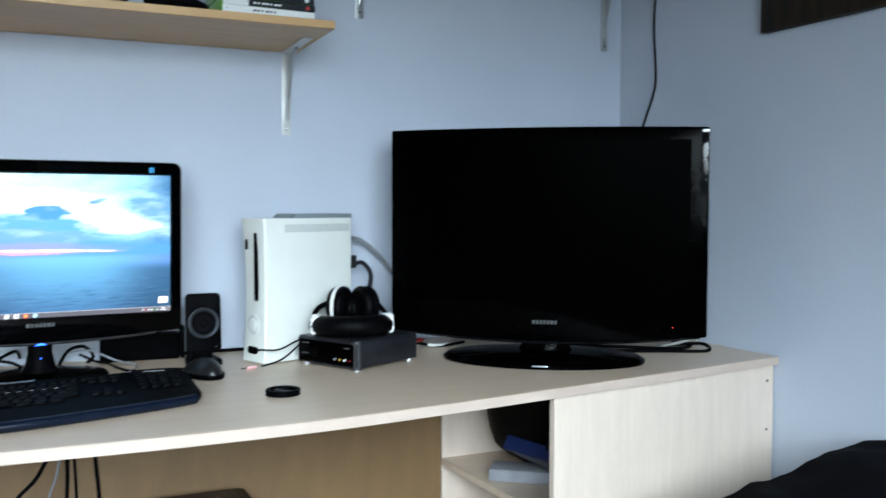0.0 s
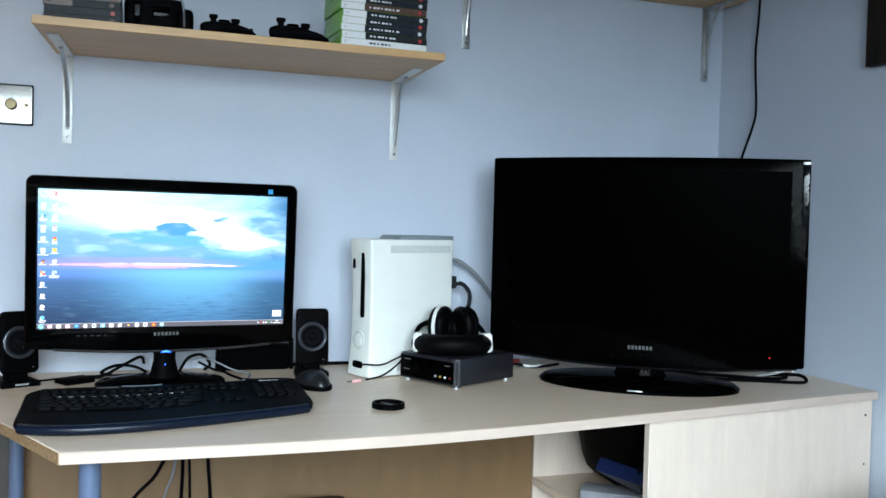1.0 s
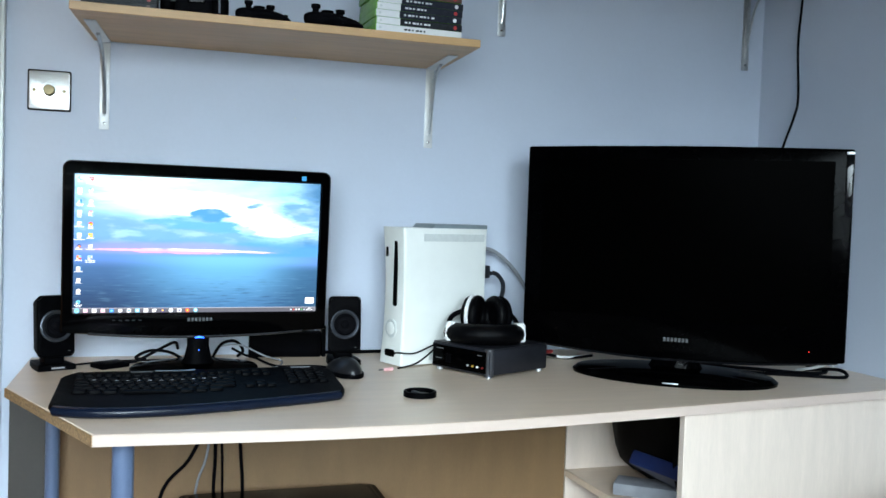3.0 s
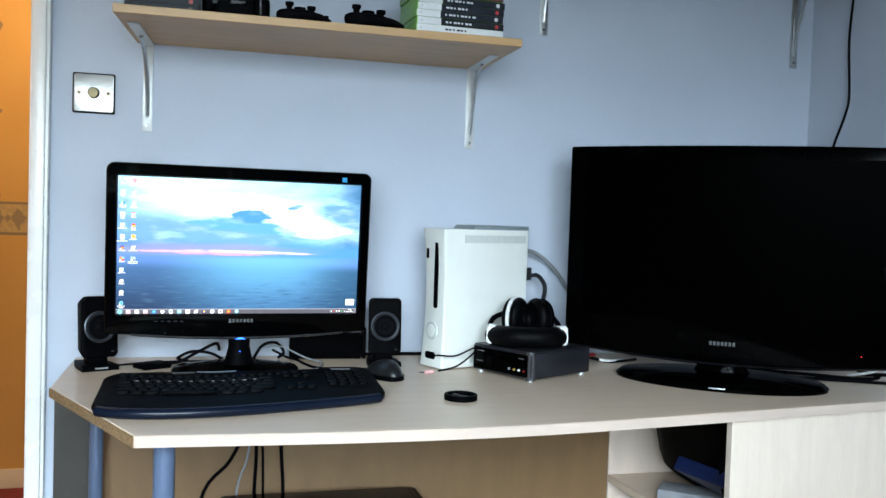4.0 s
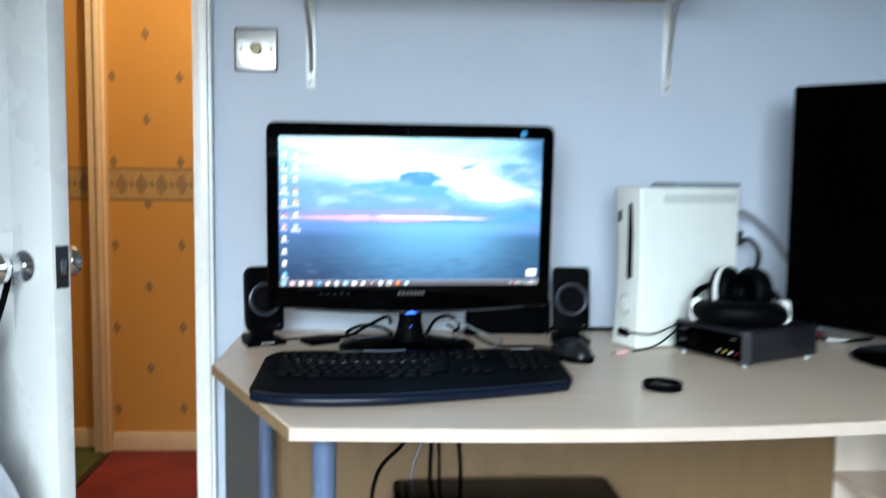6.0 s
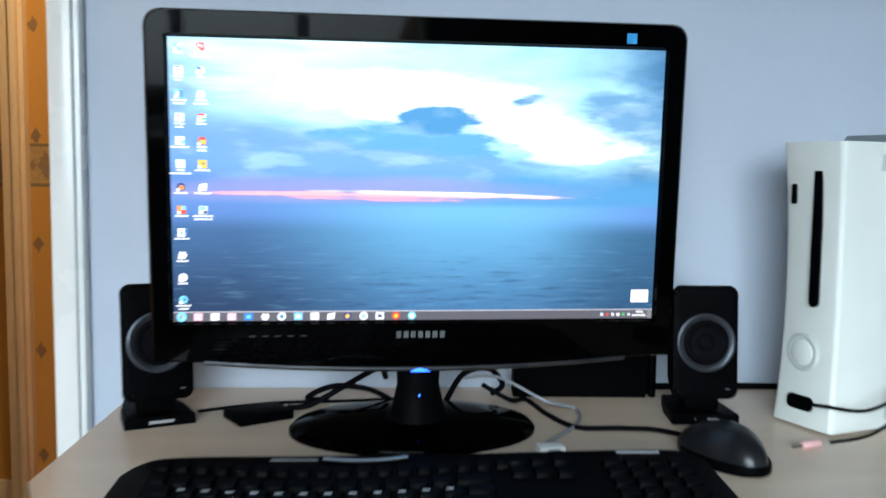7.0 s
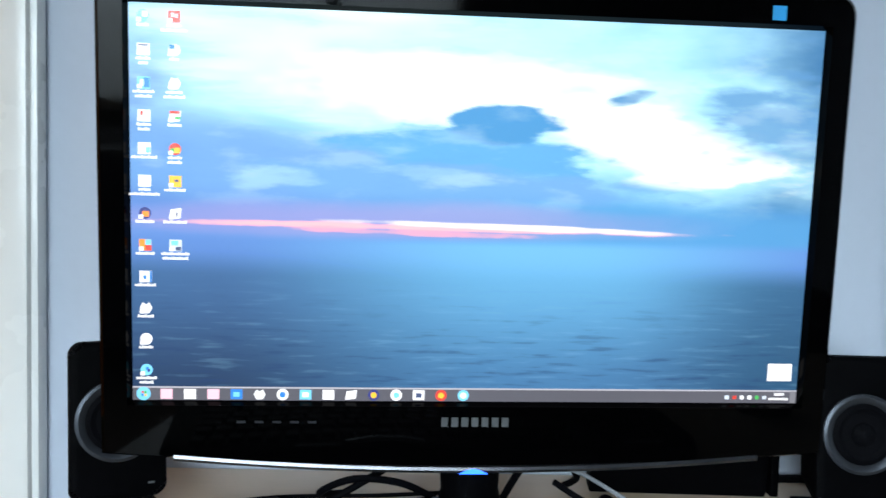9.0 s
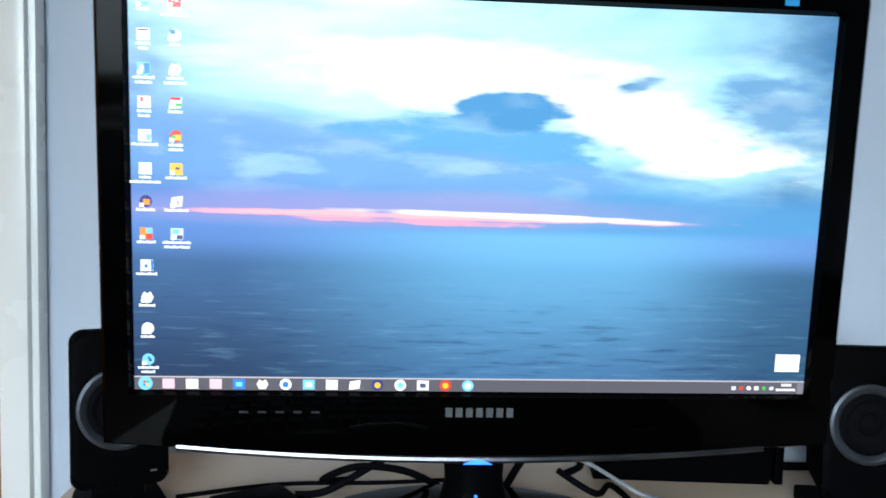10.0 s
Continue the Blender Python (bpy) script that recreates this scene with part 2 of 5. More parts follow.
def wallpaper_of_screen():
    """The desktop picture: a bright cloud bank over a dusky sea, with a red streak above the horizon."""
    m = bpy.data.materials.new("lit_screen_picture")
    m.use_nodes = True
    k = Nodes(m)
    co = k.n.new("ShaderNodeTexCoord").outputs["UV"]
    sep = k.n.new("ShaderNodeSeparateXYZ")
    k.l.new(co, sep.inputs[0])
    u, v = sep.outputs[0], k.math("ADD", sep.outputs[1], 0.011)          # v runs downwards here, 0 at the top
    wob = k.math("SUBTRACT", k.noise(co, 5, 6, (1, 1.6, 1)), 0.5)
    wob2 = k.math("SUBTRACT", k.noise(co, 11, 6, (0.7, 1.6, 1), (3, 1, 0)), 0.5)
    wisp = k.math("SUBTRACT", k.noise(co, 4, 6, (1.0, 4.5, 1), (1, 7, 0)), 0.5)

    def blob(cu, cv, ru, rv, rough=1.2, soft=0.6, lean=0.0, w=None):
        du = k.math("SUBTRACT", u, cu)
        dv = k.math("SUBTRACT", k.math("SUBTRACT", v, cv), k.math("MULTIPLY", du, lean))
        d = k.math("ADD", k.math("POWER", k.math("ABSOLUTE", k.math("DIVIDE", du, ru)), 2.0), k.math("POWER", k.math("ABSOLUTE", k.math("DIVIDE", dv, rv)), 2.0))
        d = k.math("ADD", d, k.math("MULTIPLY", w or wob, rough * 4.6))
        return k.step(d, 1.0 + soft, 1.0 - soft)

    rag = k.math("SUBTRACT", k.noise(co, 16, 8, (0.8, 1.5, 1), (8, 4, 0)), 0.5)
    both = k.math("ADD", k.math("MULTIPLY", wob2, 0.6), k.math("MULTIPLY", rag, 0.7))
    # sky: violet blue at the sides, pale cyan in the middle
    base = k.mix(k.step(u, 0.0, 0.30), srgb(92, 132, 194), srgb(98, 166, 216))
    base = k.mix(k.step(u, 0.78, 1.0), base, srgb(66, 118, 164))
    base = k.mix(blob(0.42, 0.06, 0.44, 0.34, 0.5, 1.0, 0.0, wob), base, srgb(178, 230, 249))
    base = k.mix(blob(0.33, 0.15, 0.25, 0.15, 0.9, 1.0, 0.30, wisp), base, srgb(224, 249, 254))
    base = k.mix(blob(0.60, 0.25, 0.42, 0.17, 0.6, 1.0, 0.22, wob), base, srgb(184, 236, 252))
    base = k.mix(blob(0.50, 0.205, 0.26, 0.085, 0.9, 1.0, 0.12, both), base, srgb(240, 254, 255))
    base = k.mix(blob(0.74, 0.310, 0.19, 0.080, 0.9, 0.8, 0.34, both), base, srgb(248, 255, 255))
    base = k.mix(blob(0.85, 0.385, 0.12, 0.036, 1.4, 0.8, -0.14, both), base, srgb(236, 252, 255))
    base = k.mix(k.math("MULTIPLY", blob(0.94, 0.25, 0.12, 0.09, 1.5, 1.0, 0.1, both), 0.85), base, srgb(92, 146, 194))
    # dark cloud bank with its dome
    base = k.mix(blob(0.22, 0.40, 0.34, 0.10, 0.7, 1.0, 0.05, wob), base, srgb(112, 162, 218))
    base = k.mix(blob(0.50, 0.365, 0.19, 0.070, 0.9, 0.45, 0.10, both), base, srgb(98, 168, 220))
    base = k.mix(blob(0.535, 0.280, 0.082, 0.050, 0.7, 0.35, 0.0, both), base, srgb(78, 148, 202))
    base = k.mix(blob(0.45, 0.435, 0.30, 0.045, 0.8, 0.6, 0.06, both), base, srgb(112, 166, 218))
    base = k.mix(k.math("MULTIPLY", blob(0.185, 0.432, 0.060, 0.026, 1.6, 1.0, -0.05, both), 0.38), base, srgb(190, 230, 250))
    base = k.mix(k.math("MULTIPLY", blob(0.42, 0.412, 0.080, 0.015, 2.4, 1.0, 0.16, both), 0.22), base, srgb(190, 230, 248))
    base = k.mix(blob(0.715, 0.200, 0.036, 0.017, 0.9, 0.6, -0.35, both), base, srgb(90, 146, 192))
    tuft = k.noise(co, 9, 8, (1.0, 1.7, 1), (5, 2, 0))
    base = k.mix(k.math("MULTIPLY", k.step(tuft, 0.50, 0.68), 0.16), base, srgb(220, 246, 254))
    base = k.mix(k.math("MULTIPLY", k.step(tuft, 0.46, 0.30), 0.16), base, srgb(92, 150, 204))
    # band above the horizon and the red streak
    low = k.mix(k.step(u, 0.1, 0.7), srgb(100, 140, 206), srgb(84, 152, 206))
    base = k.mix(k.math("MULTIPLY", k.step(v, 0.44, 0.53), 0.9), base, low)
    base = k.mix(k.math("MULTIPLY", blob(0.40, 0.535, 0.36, 0.045, 0.4, 1.0, 0, wob), 0.40), base, srgb(186, 160, 210))
    base = k.mix(blob(0.38, 0.5490, 0.34, 0.0076, 1.0, 0.9, 0.012, both), base, srgb(255, 186, 196))
    base = k.mix(k.math("MULTIPLY", blob(0.40, 0.5630, 0.16, 0.0070, 1.6, 1.0, 0.03, both), 0.8), base, srgb(240, 168, 190))
    base = k.mix(blob(0.542, 0.5440, 0.20, 0.0070, 0.8, 0.9, 0.034, both), base, srgb(255, 246, 242))
    # sea
    side = k.step(k.math("ABSOLUTE", k.math("SUBTRACT", u, 0.60)), 0.50, 0.04)
    far_sea = k.mix(side, srgb(66, 104, 150), srgb(100, 168, 212))
    near_sea = k.mix(side, srgb(38, 60, 92), srgb(66, 114, 158))
    sea = k.mix(k.step(v, 0.62, 1.0), far_sea, near_sea)
    sea = k.mix(k.math("MULTIPLY", k.math("MULTIPLY", k.step(u, 0.72, 0.98), k.step(v, 0.60, 0.66)), 0.6), sea, srgb(40, 84, 116))
    wave = k.noise(co, 9, 6, (1.4, 8, 1), (2, 5, 0))
    sea = k.mix(k.math("MULTIPLY", k.math("MULTIPLY", k.step(wave, 0.53, 0.70), k.step(v, 0.66, 0.95)), 0.55), sea, srgb(36, 62, 104))
    sea = k.mix(k.math("MULTIPLY", k.math("MULTIPLY", k.step(wave, 0.46, 0.30), k.step(v, 0.64, 0.85)), 0.12), sea, srgb(140, 196, 228))
    haze = k.mix(side, srgb(92, 134, 200), srgb(110, 178, 228))
    base = k.mix(k.step(v, 0.57, 0.60), base, haze)
    line = k.math("ADD", 0.617, k.math("MULTIPLY", u, 0.016))
    pic = k.mix(k.step(k.math("SUBTRACT", v, line), -0.020, 0.070), base, sea)
    b = k.n["Principled BSDF"]
    b.inputs["Base Color"].default_value = (0.01, 0.01, 0.012, 1)
    b.inputs["Roughness"].default_value = 0.28
    b.inputs["Specular IOR Level"].default_value = 0.06
    k.l.new(pic, b.inputs["Emission Color"])
    b.inputs["Emission Strength"].default_value = SCREEN
    return m


SCREEN = 1.82
PICTURE = wallpaper_of_screen()


def hall_paper():
    """Ochre wallpaper with small staggered diamonds and a patterned border at dado height."""
    m = bpy.data.materials.new("ochre_diamond_wallpaper")
    m.use_nodes = True
    k = Nodes(m)
    co = k.n.new("ShaderNodeTexCoord").outputs["Object"]
    sep = k.n.new("ShaderNodeSeparateXYZ")
    k.l.new(co, sep.inputs[0])
    x, z = sep.outputs[0], sep.outputs[2]

    def lattice(cx, cz, px, pz, rx, rz):
        fx = k.math("SUBTRACT", k.math("FRACT", k.math("ADD", k.math("DIVIDE", k.math("SUBTRACT", x, cx), px), 0.5)), 0.5)
        fz = k.math("SUBTRACT", k.math("FRACT", k.math("ADD", k.math("DIVIDE", k.math("SUBTRACT", z, cz), pz), 0.5)), 0.5)
        d = k.math("ADD", k.math("DIVIDE", k.math("MULTIPLY", k.math("ABSOLUTE", fx), px), rx), k.math("DIVIDE", k.math("MULTIPLY", k.math("ABSOLUTE", fz), pz), rz))
        d = k.math("ADD", d, k.math("MULTIPLY", k.math("SUBTRACT", k.noise(co, 160, 2), 0.5), 0.9))
        return k.step(d, 1.05, 0.85)

    paper = k.mix(k.noise(co, 3, 4), (0.50, 0.235, 0.040), (0.57, 0.285, 0.056))
    paper = k.mix(k.math("MULTIPLY", k.step(k.noise(co, 220, 3), 0.4, 0.7), 0.12), paper, (0.36, 0.19, 0.05))
    motif = k.math("MAXIMUM", lattice(-0.757, 1.089, 0.243, 0.310, 0.0165, 0.0255), lattice(-0.8785, 0.934, 0.243, 0.310, 0.0165, 0.0255))
    paper = k.mix(k.math("MULTIPLY", motif, 0.8), paper, (0.16, 0.10, 0.055))
    band = k.math("MULTIPLY", k.step(z, 0.943, 0.945), k.step(z, 1.068, 1.066))
    rim = k.math("MULTIPLY", band, k.math("SUBTRACT", 1.0, k.math("MULTIPLY", k.step(z, 0.953, 0.955), k.step(z, 1.059, 1.057))))
    border = k.mix(k.math("MAXIMUM", lattice(-0.9, 1.006, 0.073, 0.2, 0.026, 0.044), lattice(-0.8635, 1.006, 0.073, 0.075, 0.012, 0.016)), (0.44, 0.27, 0.09), (0.24, 0.15, 0.07))
    border = k.mix(k.math("MULTIPLY", k.step(k.noise(co, 90, 3), 0.45, 0.6), 0.35), border, (0.22, 0.15, 0.08))
    paper = k.mix(band, paper, border)
    paper = k.mix(rim, paper, (0.20, 0.13, 0.06))
    b = k.n["Principled BSDF"]
    k.l.new(paper, b.inputs["Base Color"])
    b.inputs["Roughness"].default_value = 0.7
    bp = k.n.new("ShaderNodeBump")
    bp.inputs["Strength"].default_value, bp.inputs["Distance"].default_value = 0.2, 0.001
    k.l.new(k.noise(co, 300, 3), bp.inputs["Height"])
    k.l.new(bp.outputs["Normal"], b.inputs["Normal"])
    return m


PAPER = hall_paper()
CREAM = material("cream_gloss_paint", (0.72, 0.55, 0.34), 0.35, var=0.05, scale=8, bump=0.06, bump_scale=60)


# ---- building helpers ----
def bm_box(x0, x1, y0, y1, z0, z1, bevel=0.0, seg=2, bm=None):
    """An axis-aligned box, its edges rounded."""
    one = bmesh.new()
    bmesh.ops.create_cube(one, size=1)
    for v in one.verts:
        v.co = Vector(((x0 + x1) / 2 + v.co.x * (x1 - x0), (y0 + y1) / 2 + v.co.y * (y1 - y0), (z0 + z1) / 2 + v.co.z * (z1 - z0)))
    if bevel > 0:
        bmesh.ops.bevel(one, geom=one.edges[:], offset=bevel, segments=seg, profile=0.6, affect="EDGES")
    return merge(bm, one)


def merge(bm, one):
    if bm is None:
        return one
    me = bpy.data.meshes.new("tmp")
    one.to_mesh(me)
    one.free()
    bm.from_mesh(me)
    bpy.data.meshes.remove(me)
    return bm


def bm_prism(points, z0, z1, bevel=0.0, seg=2, bm=None, top_only=False):
    """A flat outline in x and y, raised from z0 to z1."""
    one = bmesh.new()
    face = one.faces.new([one.verts.new((x, y, z0)) for x, y in points])
    out = bmesh.ops.extrude_face_region(one, geom=[face])
    for e in out["geom"]:
        if isinstance(e, bmesh.types.BMVert):
            e.co.z = z1
    bmesh.ops.recalc_face_normals(one, faces=one.faces[:])
    if bevel > 0:
        edges = [e for e in one.edges if not top_only or all(abs(v.co.z - z1) < 1e-6 for v in e.verts)]
        bmesh.ops.bevel(one, geom=edges, offset=bevel, segments=seg, profile=0.6, affect="EDGES")
    return merge(bm, one)


def bm_lathe(profile, m=Matrix(), seg=28, bm=None):
    """A profile of (radius, height) turned round z, then moved by m."""
    one = bmesh.new()
    rings = []
    for r, h in profile:
        rings.append([one.verts.new(m @ Vector((max(r, 1e-5) * math.cos(2 * math.pi * i / seg), max(r, 1e-5) * math.sin(2 * math.pi * i / seg), h))) for i in range(seg)])
    for a, b in zip(rings, rings[1:]):
        for i in range(seg):
            one.faces.new((a[i], a[(i + 1) % seg], b[(i + 1) % seg], b[i]))
    for ring in (rings[0], rings[-1]):
        if (ring[0].co - ring[seg // 2].co).length > 1e-3:
            one.faces.new(ring)
    bmesh.ops.recalc_face_normals(one, faces=one.faces[:])
    return merge(bm, one)


def smooth_path(points, steps=6, closed=False):
    pts = [Vector(p) for p in points]
    out = []
    count = len(pts) if closed else len(pts) - 1
    for i in range(count):
        if closed:
            a, b, c, d = (pts[(i + j - 1) % len(pts)] for j in range(4))
        else:
            a, b, c, d = pts[max(i - 1, 0)], pts[i], pts[i + 1], pts[min(i + 2, len(pts) - 1)]
        for s in range(steps):
            t = s / steps
            out.append(0.5 * ((2 * b) + (c - a) * t + (2 * a - 5 * b + 4 * c - d) * t * t + (3 * b - a - 3 * c + d) * t ** 3))
    if not closed:
        out.append(pts[-1])
    return out


def bm_tube(points, r, seg=8, steps=6, bm=None, flat=1.0, closed=False):
    """A round sheath swept along a smooth line."""
    path = smooth_path(points, steps, closed)
    one = bmesh.new()
    side = None
    rings = []
    for i, p in enumerate(path):
        way = ((path[(i + 1) % len(path)] if closed else path[min(i + 1, len(path) - 1)]) - (path[i - 1] if closed else path[max(i - 1, 0)])).normalized()
        if side is None:
            side = way.orthogonal().normalized() if abs(way.z) > 0.9 else way.cross(Vector((0, 0, 1))).normalized()
        side = (side - way * side.dot(way)).normalized()
        up = way.cross(side)
        rings.append([one.verts.new(p + side * (r * math.cos(2 * math.pi * k / seg)) + up * (r * flat * math.sin(2 * math.pi * k / seg))) for k in range(seg)])
    pairs = list(zip(rings, rings[1:])) + ([(rings[-1], rings[0])] if closed else [])
    for a, b in pairs:
        for k in range(seg):
            one.faces.new((a[k], a[(k + 1) % seg], b[(k + 1) % seg], b[k]))
    if not closed:
        one.faces.new(rings[0]), one.faces.new(rings[-1])
    bmesh.ops.recalc_face_normals(one, faces=one.faces[:])
    return merge(bm, one)


def rounded(w, h, r, seg=5, cx=0.0, cy=0.0):
    """The outline of a rounded rectangle about (cx, cy)."""
    out = []
    for sx, sy, a0 in ((1, 1, 0), (-1, 1, 90), (-1, -1, 180), (1, -1, 270)):
        for i in range(seg + 1):
            a = radians(a0 + 90 * i / seg)
            out.append((cx + sx * (w / 2 - r) + r * math.cos(a), cy + sy * (h / 2 - r) + r * math.sin(a)))
    return out


def mesh_of(name, bm, mat, shade=True):
    me = bpy.data.meshes.new(name)
    bm.to_mesh(me)
    bm.free()
    me.materials.append(mat)
    if shade:
        me.polygons.foreach_set("use_smooth", [True] * len(me.polygons))
        me.set_sharp_from_angle(angle=radians(38))
    return me


def part(name, bm, mat, parent, label="", m=None):
    """Links a bmesh as one mesh object under a thing or under a part."""
    ob = new(name, mesh_of(name, bm, mat))
    ob.parent = parent
    if m is not None:
        ob.matrix_local = m
    return tagged(ob, label)


def thing(name, label, category, m=Matrix(), group=""):
    """A thing: an Empty at its base, the parent of its parts."""
    ob = new(name)
    ob.empty_display_size = 0.05
    ob.matrix_world = m
    return tagged(ob, label, category, group)


def single(name, bm, mat, label, category, m=Matrix(), group="", kind=""):
    """A thing or a piece of the setting that is one mesh."""
    ob = new(name, mesh_of(name, bm, mat))
    ob.matrix_world = m
    return tagged(ob, label, category, group, kind)


STAND_UP = pose(0, 0, 0, 90, 0, 0)      # turns an x-y outline upright, so that it faces -y


# ---- the room ----
T = 0.1
DOOR = (-1.17, -0.376, 2.0)
bm = bm_box(WEST - T, DOOR[0], NORTH, NORTH + T, 0, CEIL)
bm_box(DOOR[1], EAST + T, NORTH, NORTH + T, 0, CEIL, bm=bm)
bm_box(DOOR[0], DOOR[1], NORTH, NORTH + T, DOOR[2], CEIL, bm=bm)
single("wall_north", bm, PAINT, "pale blue-grey painted wall behind the desk", "wall", kind="structure")
single("wall_east", bm_box(EAST, EAST + T, SOUTH - T, NORTH, 0, CEIL), PAINT, "pale blue-grey painted side wall", "wall", kind="structure")
single("wall_west", bm_box(WEST - T, WEST, SOUTH - T, NORTH, 0, CEIL), PAINT, "pale blue-grey painted side wall", "wall", kind="structure")
bm = bm_box(WEST, WIN[0], SOUTH - T, SOUTH, 0, CEIL)
bm_box(WIN[1], EAST, SOUTH - T, SOUTH, 0, CEIL, bm=bm)
bm_box(WIN[0], WIN[1], SOUTH - T, SOUTH, 0, WIN[2], bm=bm)
bm_box(WIN[0], WIN[1], SOUTH - T, SOUTH, WIN[3], CEIL, bm=bm)
single("wall_south", bm, PAINT, "pale blue-grey painted wall with the window", "wall", kind="structure")
single("floor", bm_box(WEST - T, EAST + T, SOUTH - T, NORTH + 0.05, -0.1, 0), CARPET, "brown carpeted bedroom floor", "floor", kind="structure")
single("ceiling", bm_box(WEST - T, EAST + T, SOUTH - T, NORTH + T, CEIL, CEIL + 0.1), CEILING, "white painted ceiling", "ceiling", kind="structure")

win = tagged(thing("window_1", "white framed window with a mullion and clear panes", "window"), kind="structure")
bm = bm_box(WIN[0], WIN[1], SOUTH - 0.05, SOUTH - 0.005, WIN[2], WIN[2] + 0.05, 0.004)
bm_box(WIN[0], WIN[1], SOUTH - 0.05, SOUTH - 0.005, WIN[3] - 0.05, WIN[3], 0.004, bm=bm)
for x in (WIN[0], -0.50, 0.0, WIN[1] - 0.05):
    bm_box(x, x + 0.05, SOUTH - 0.048, SOUTH - 0.007, WIN[2] + 0.05, WIN[3] - 0.05, 0.004, bm=bm)
part("window_frame", bm, WHITE, win)
part("window_sill", bm_box(WIN[0] - 0.05, WIN[1] + 0.05, SOUTH, SOUTH + 0.14, WIN[2] - 0.035, WIN[2] - 0.005, 0.006), WHITE, win)
for x0, x1 in ((WIN[0] + 0.05, -0.50), (-0.45, 0.0), (0.05, WIN[1] - 0.05)):
    pane = part("pane", bm_box(x0, x1, SOUTH - 0.032, SOUTH - 0.028, WIN[2] + 0.05, WIN[3] - 0.05), GLASS, win, "clear glass pane")
    pane.visible_shadow = False
single("ground", bm_box(-60, 60, -90, SOUTH - 0.3, -2.9, -2.8), material("rough_lawn", (0.06, 0.11, 0.025), 0.95, var=0.4, scale=1.5, fine=0.4, fine_scale=30), "green lawn outside the window", "lawn", kind="structure")
bm = bmesh.new()
rnd = random.Random(3)
for _ in range(700):
    p = Vector((rnd.uniform(-9, 9), rnd.uniform(-13, -9), -2.8 + abs(rnd.gauss(0, 1)) * 1.5))
    one = bmesh.new()
    bmesh.ops.create_icosphere(one, subdivisions=1, radius=rnd.uniform(0.12, 0.4))
    for v in one.verts:
        v.co = p + v.co * rnd.uniform(0.6, 1.4)
    merge(bm, one)
tagged(single("hedge", bm, material("yellow_green_leaves", (0.16, 0.20, 0.03), 0.7, var=0.5, scale=4, fine=0.4, fine_scale=20), "yellow-green garden hedge beyond the window", "hedge"), kind="stuff")

# door frame, skirting
bm = bm_box(DOOR[1] - 0.017, DOOR[1] + 0.012, NORTH - 0.032, NORTH, 0, DOOR[2] + 0.04, 0.005)
bm_box(DOOR[1] + 0.006, DOOR[1] + 0.019, NORTH - 0.024, NORTH - 0.002, 0, DOOR[2] + 0.04, 0.005, bm=bm)
bm_box(DOOR[0] - 0.04, DOOR[0], NORTH - 0.016, NORTH, 0, DOOR[2] + 0.04, 0.005, bm=bm)
bm_box(DOOR[0], DOOR[1], NORTH - 0.016, NORTH, DOOR[2], DOOR[2] + 0.04, 0.005, bm=bm)
bm_box(DOOR[1] - 0.022, DOOR[1], NORTH - 0.014, NORTH + T + 0.012, 0, DOOR[2], 0.003, bm=bm)
bm_box(DOOR[0], DOOR[0] + 0.028, NORTH - 0.014, NORTH + T + 0.012, 0, DOOR[2], 0.003, bm=bm)
bm_box(DOOR[0] + 0.028, DOOR[1] - 0.028, NORTH - 0.014, NORTH + T + 0.012, DOOR[2] - 0.028, DOOR[2], 0.003, bm=bm)
single("trim", bm, WHITE, "white gloss-painted door frame, slightly chipped", "door frame", kind="structure")
bm = bm_box(DOOR[1] + 0.02, EAST, NORTH - 0.014, NORTH, 0, 0.09, 0.004)
bm_box(EAST - 0.014, EAST, SOUTH, NORTH - 0.016, 0, 0.09, 0.004, bm=bm)
bm_box(WEST, WEST + 0.014, SOUTH, NORTH, 0, 0.09, 0.004, bm=bm)
single("baseboard", bm, WHITE, "white painted skirting board", "skirting", kind="structure")

# the landing beyond the door
single("hall_wall_north", bm_box(SIDE, 0.9, HALL, HALL + T, 0, CEIL), PAPER, "ochre wallpaper with small brown diamonds and a border", "wall", kind="structure")
single("side_room_wall", bm_box(-2.925, SIDE + 0.075, HALL + 0.05, HALL + 0.05 + T, 0, CEIL), PAPER, "ochre wallpaper with small brown diamonds", "wall", Matrix.Translation((-0.075, 0, 0)), kind="structure")
single("hall_wall_east", bm_box(0.9, 0.9 + T, NORTH + T, HALL + T, 0, CEIL), PAPER, "ochre papered landing wall", "wall", kind="structure")
single("side_room_wall_west", bm_box(-3.1, -3.0, NORTH + T, HALL + 0.15, 0, CEIL), PAPER, "ochre papered wall", "wall", kind="structure")
single("hall_wall_south", bm_box(-3.0, WEST - T, NORTH, NORTH + T, 0, CEIL), PAPER, "ochre papered wall", "wall", kind="structure")
single("hall_floor", bm_box(SIDE, 1.0, NORTH + 0.05, HALL + T, -0.1, 0.0), RED, "worn red carpet on the landing", "carpet", kind="structure")
single("side_room_floor", bm_box(-3.1, SIDE, NORTH + 0.05, HALL + 0.15, -0.1, 0.0), GREEN, "green carpet beyond the landing", "carpet", kind="structure")
single("hall_ceiling", bm_box(-3.1, 1.0, NORTH + T, HALL + 0.2, CEIL, CEIL + 0.1), CEILING, "white landing ceiling", "ceiling", kind="structure")
bm = bm_box(SIDE + 0.012, 0.9, HALL - 0.016, HALL, 0, 0.072, 0.005)
bm_box(-3.0, SIDE - 0.06, HALL + 0.034, HALL + 0.05, 0, 0.072, 0.005, bm=bm)
single("hall_baseboard", bm, CREAM, "cream painted skirting board on the landing", "skirting", kind="structure")
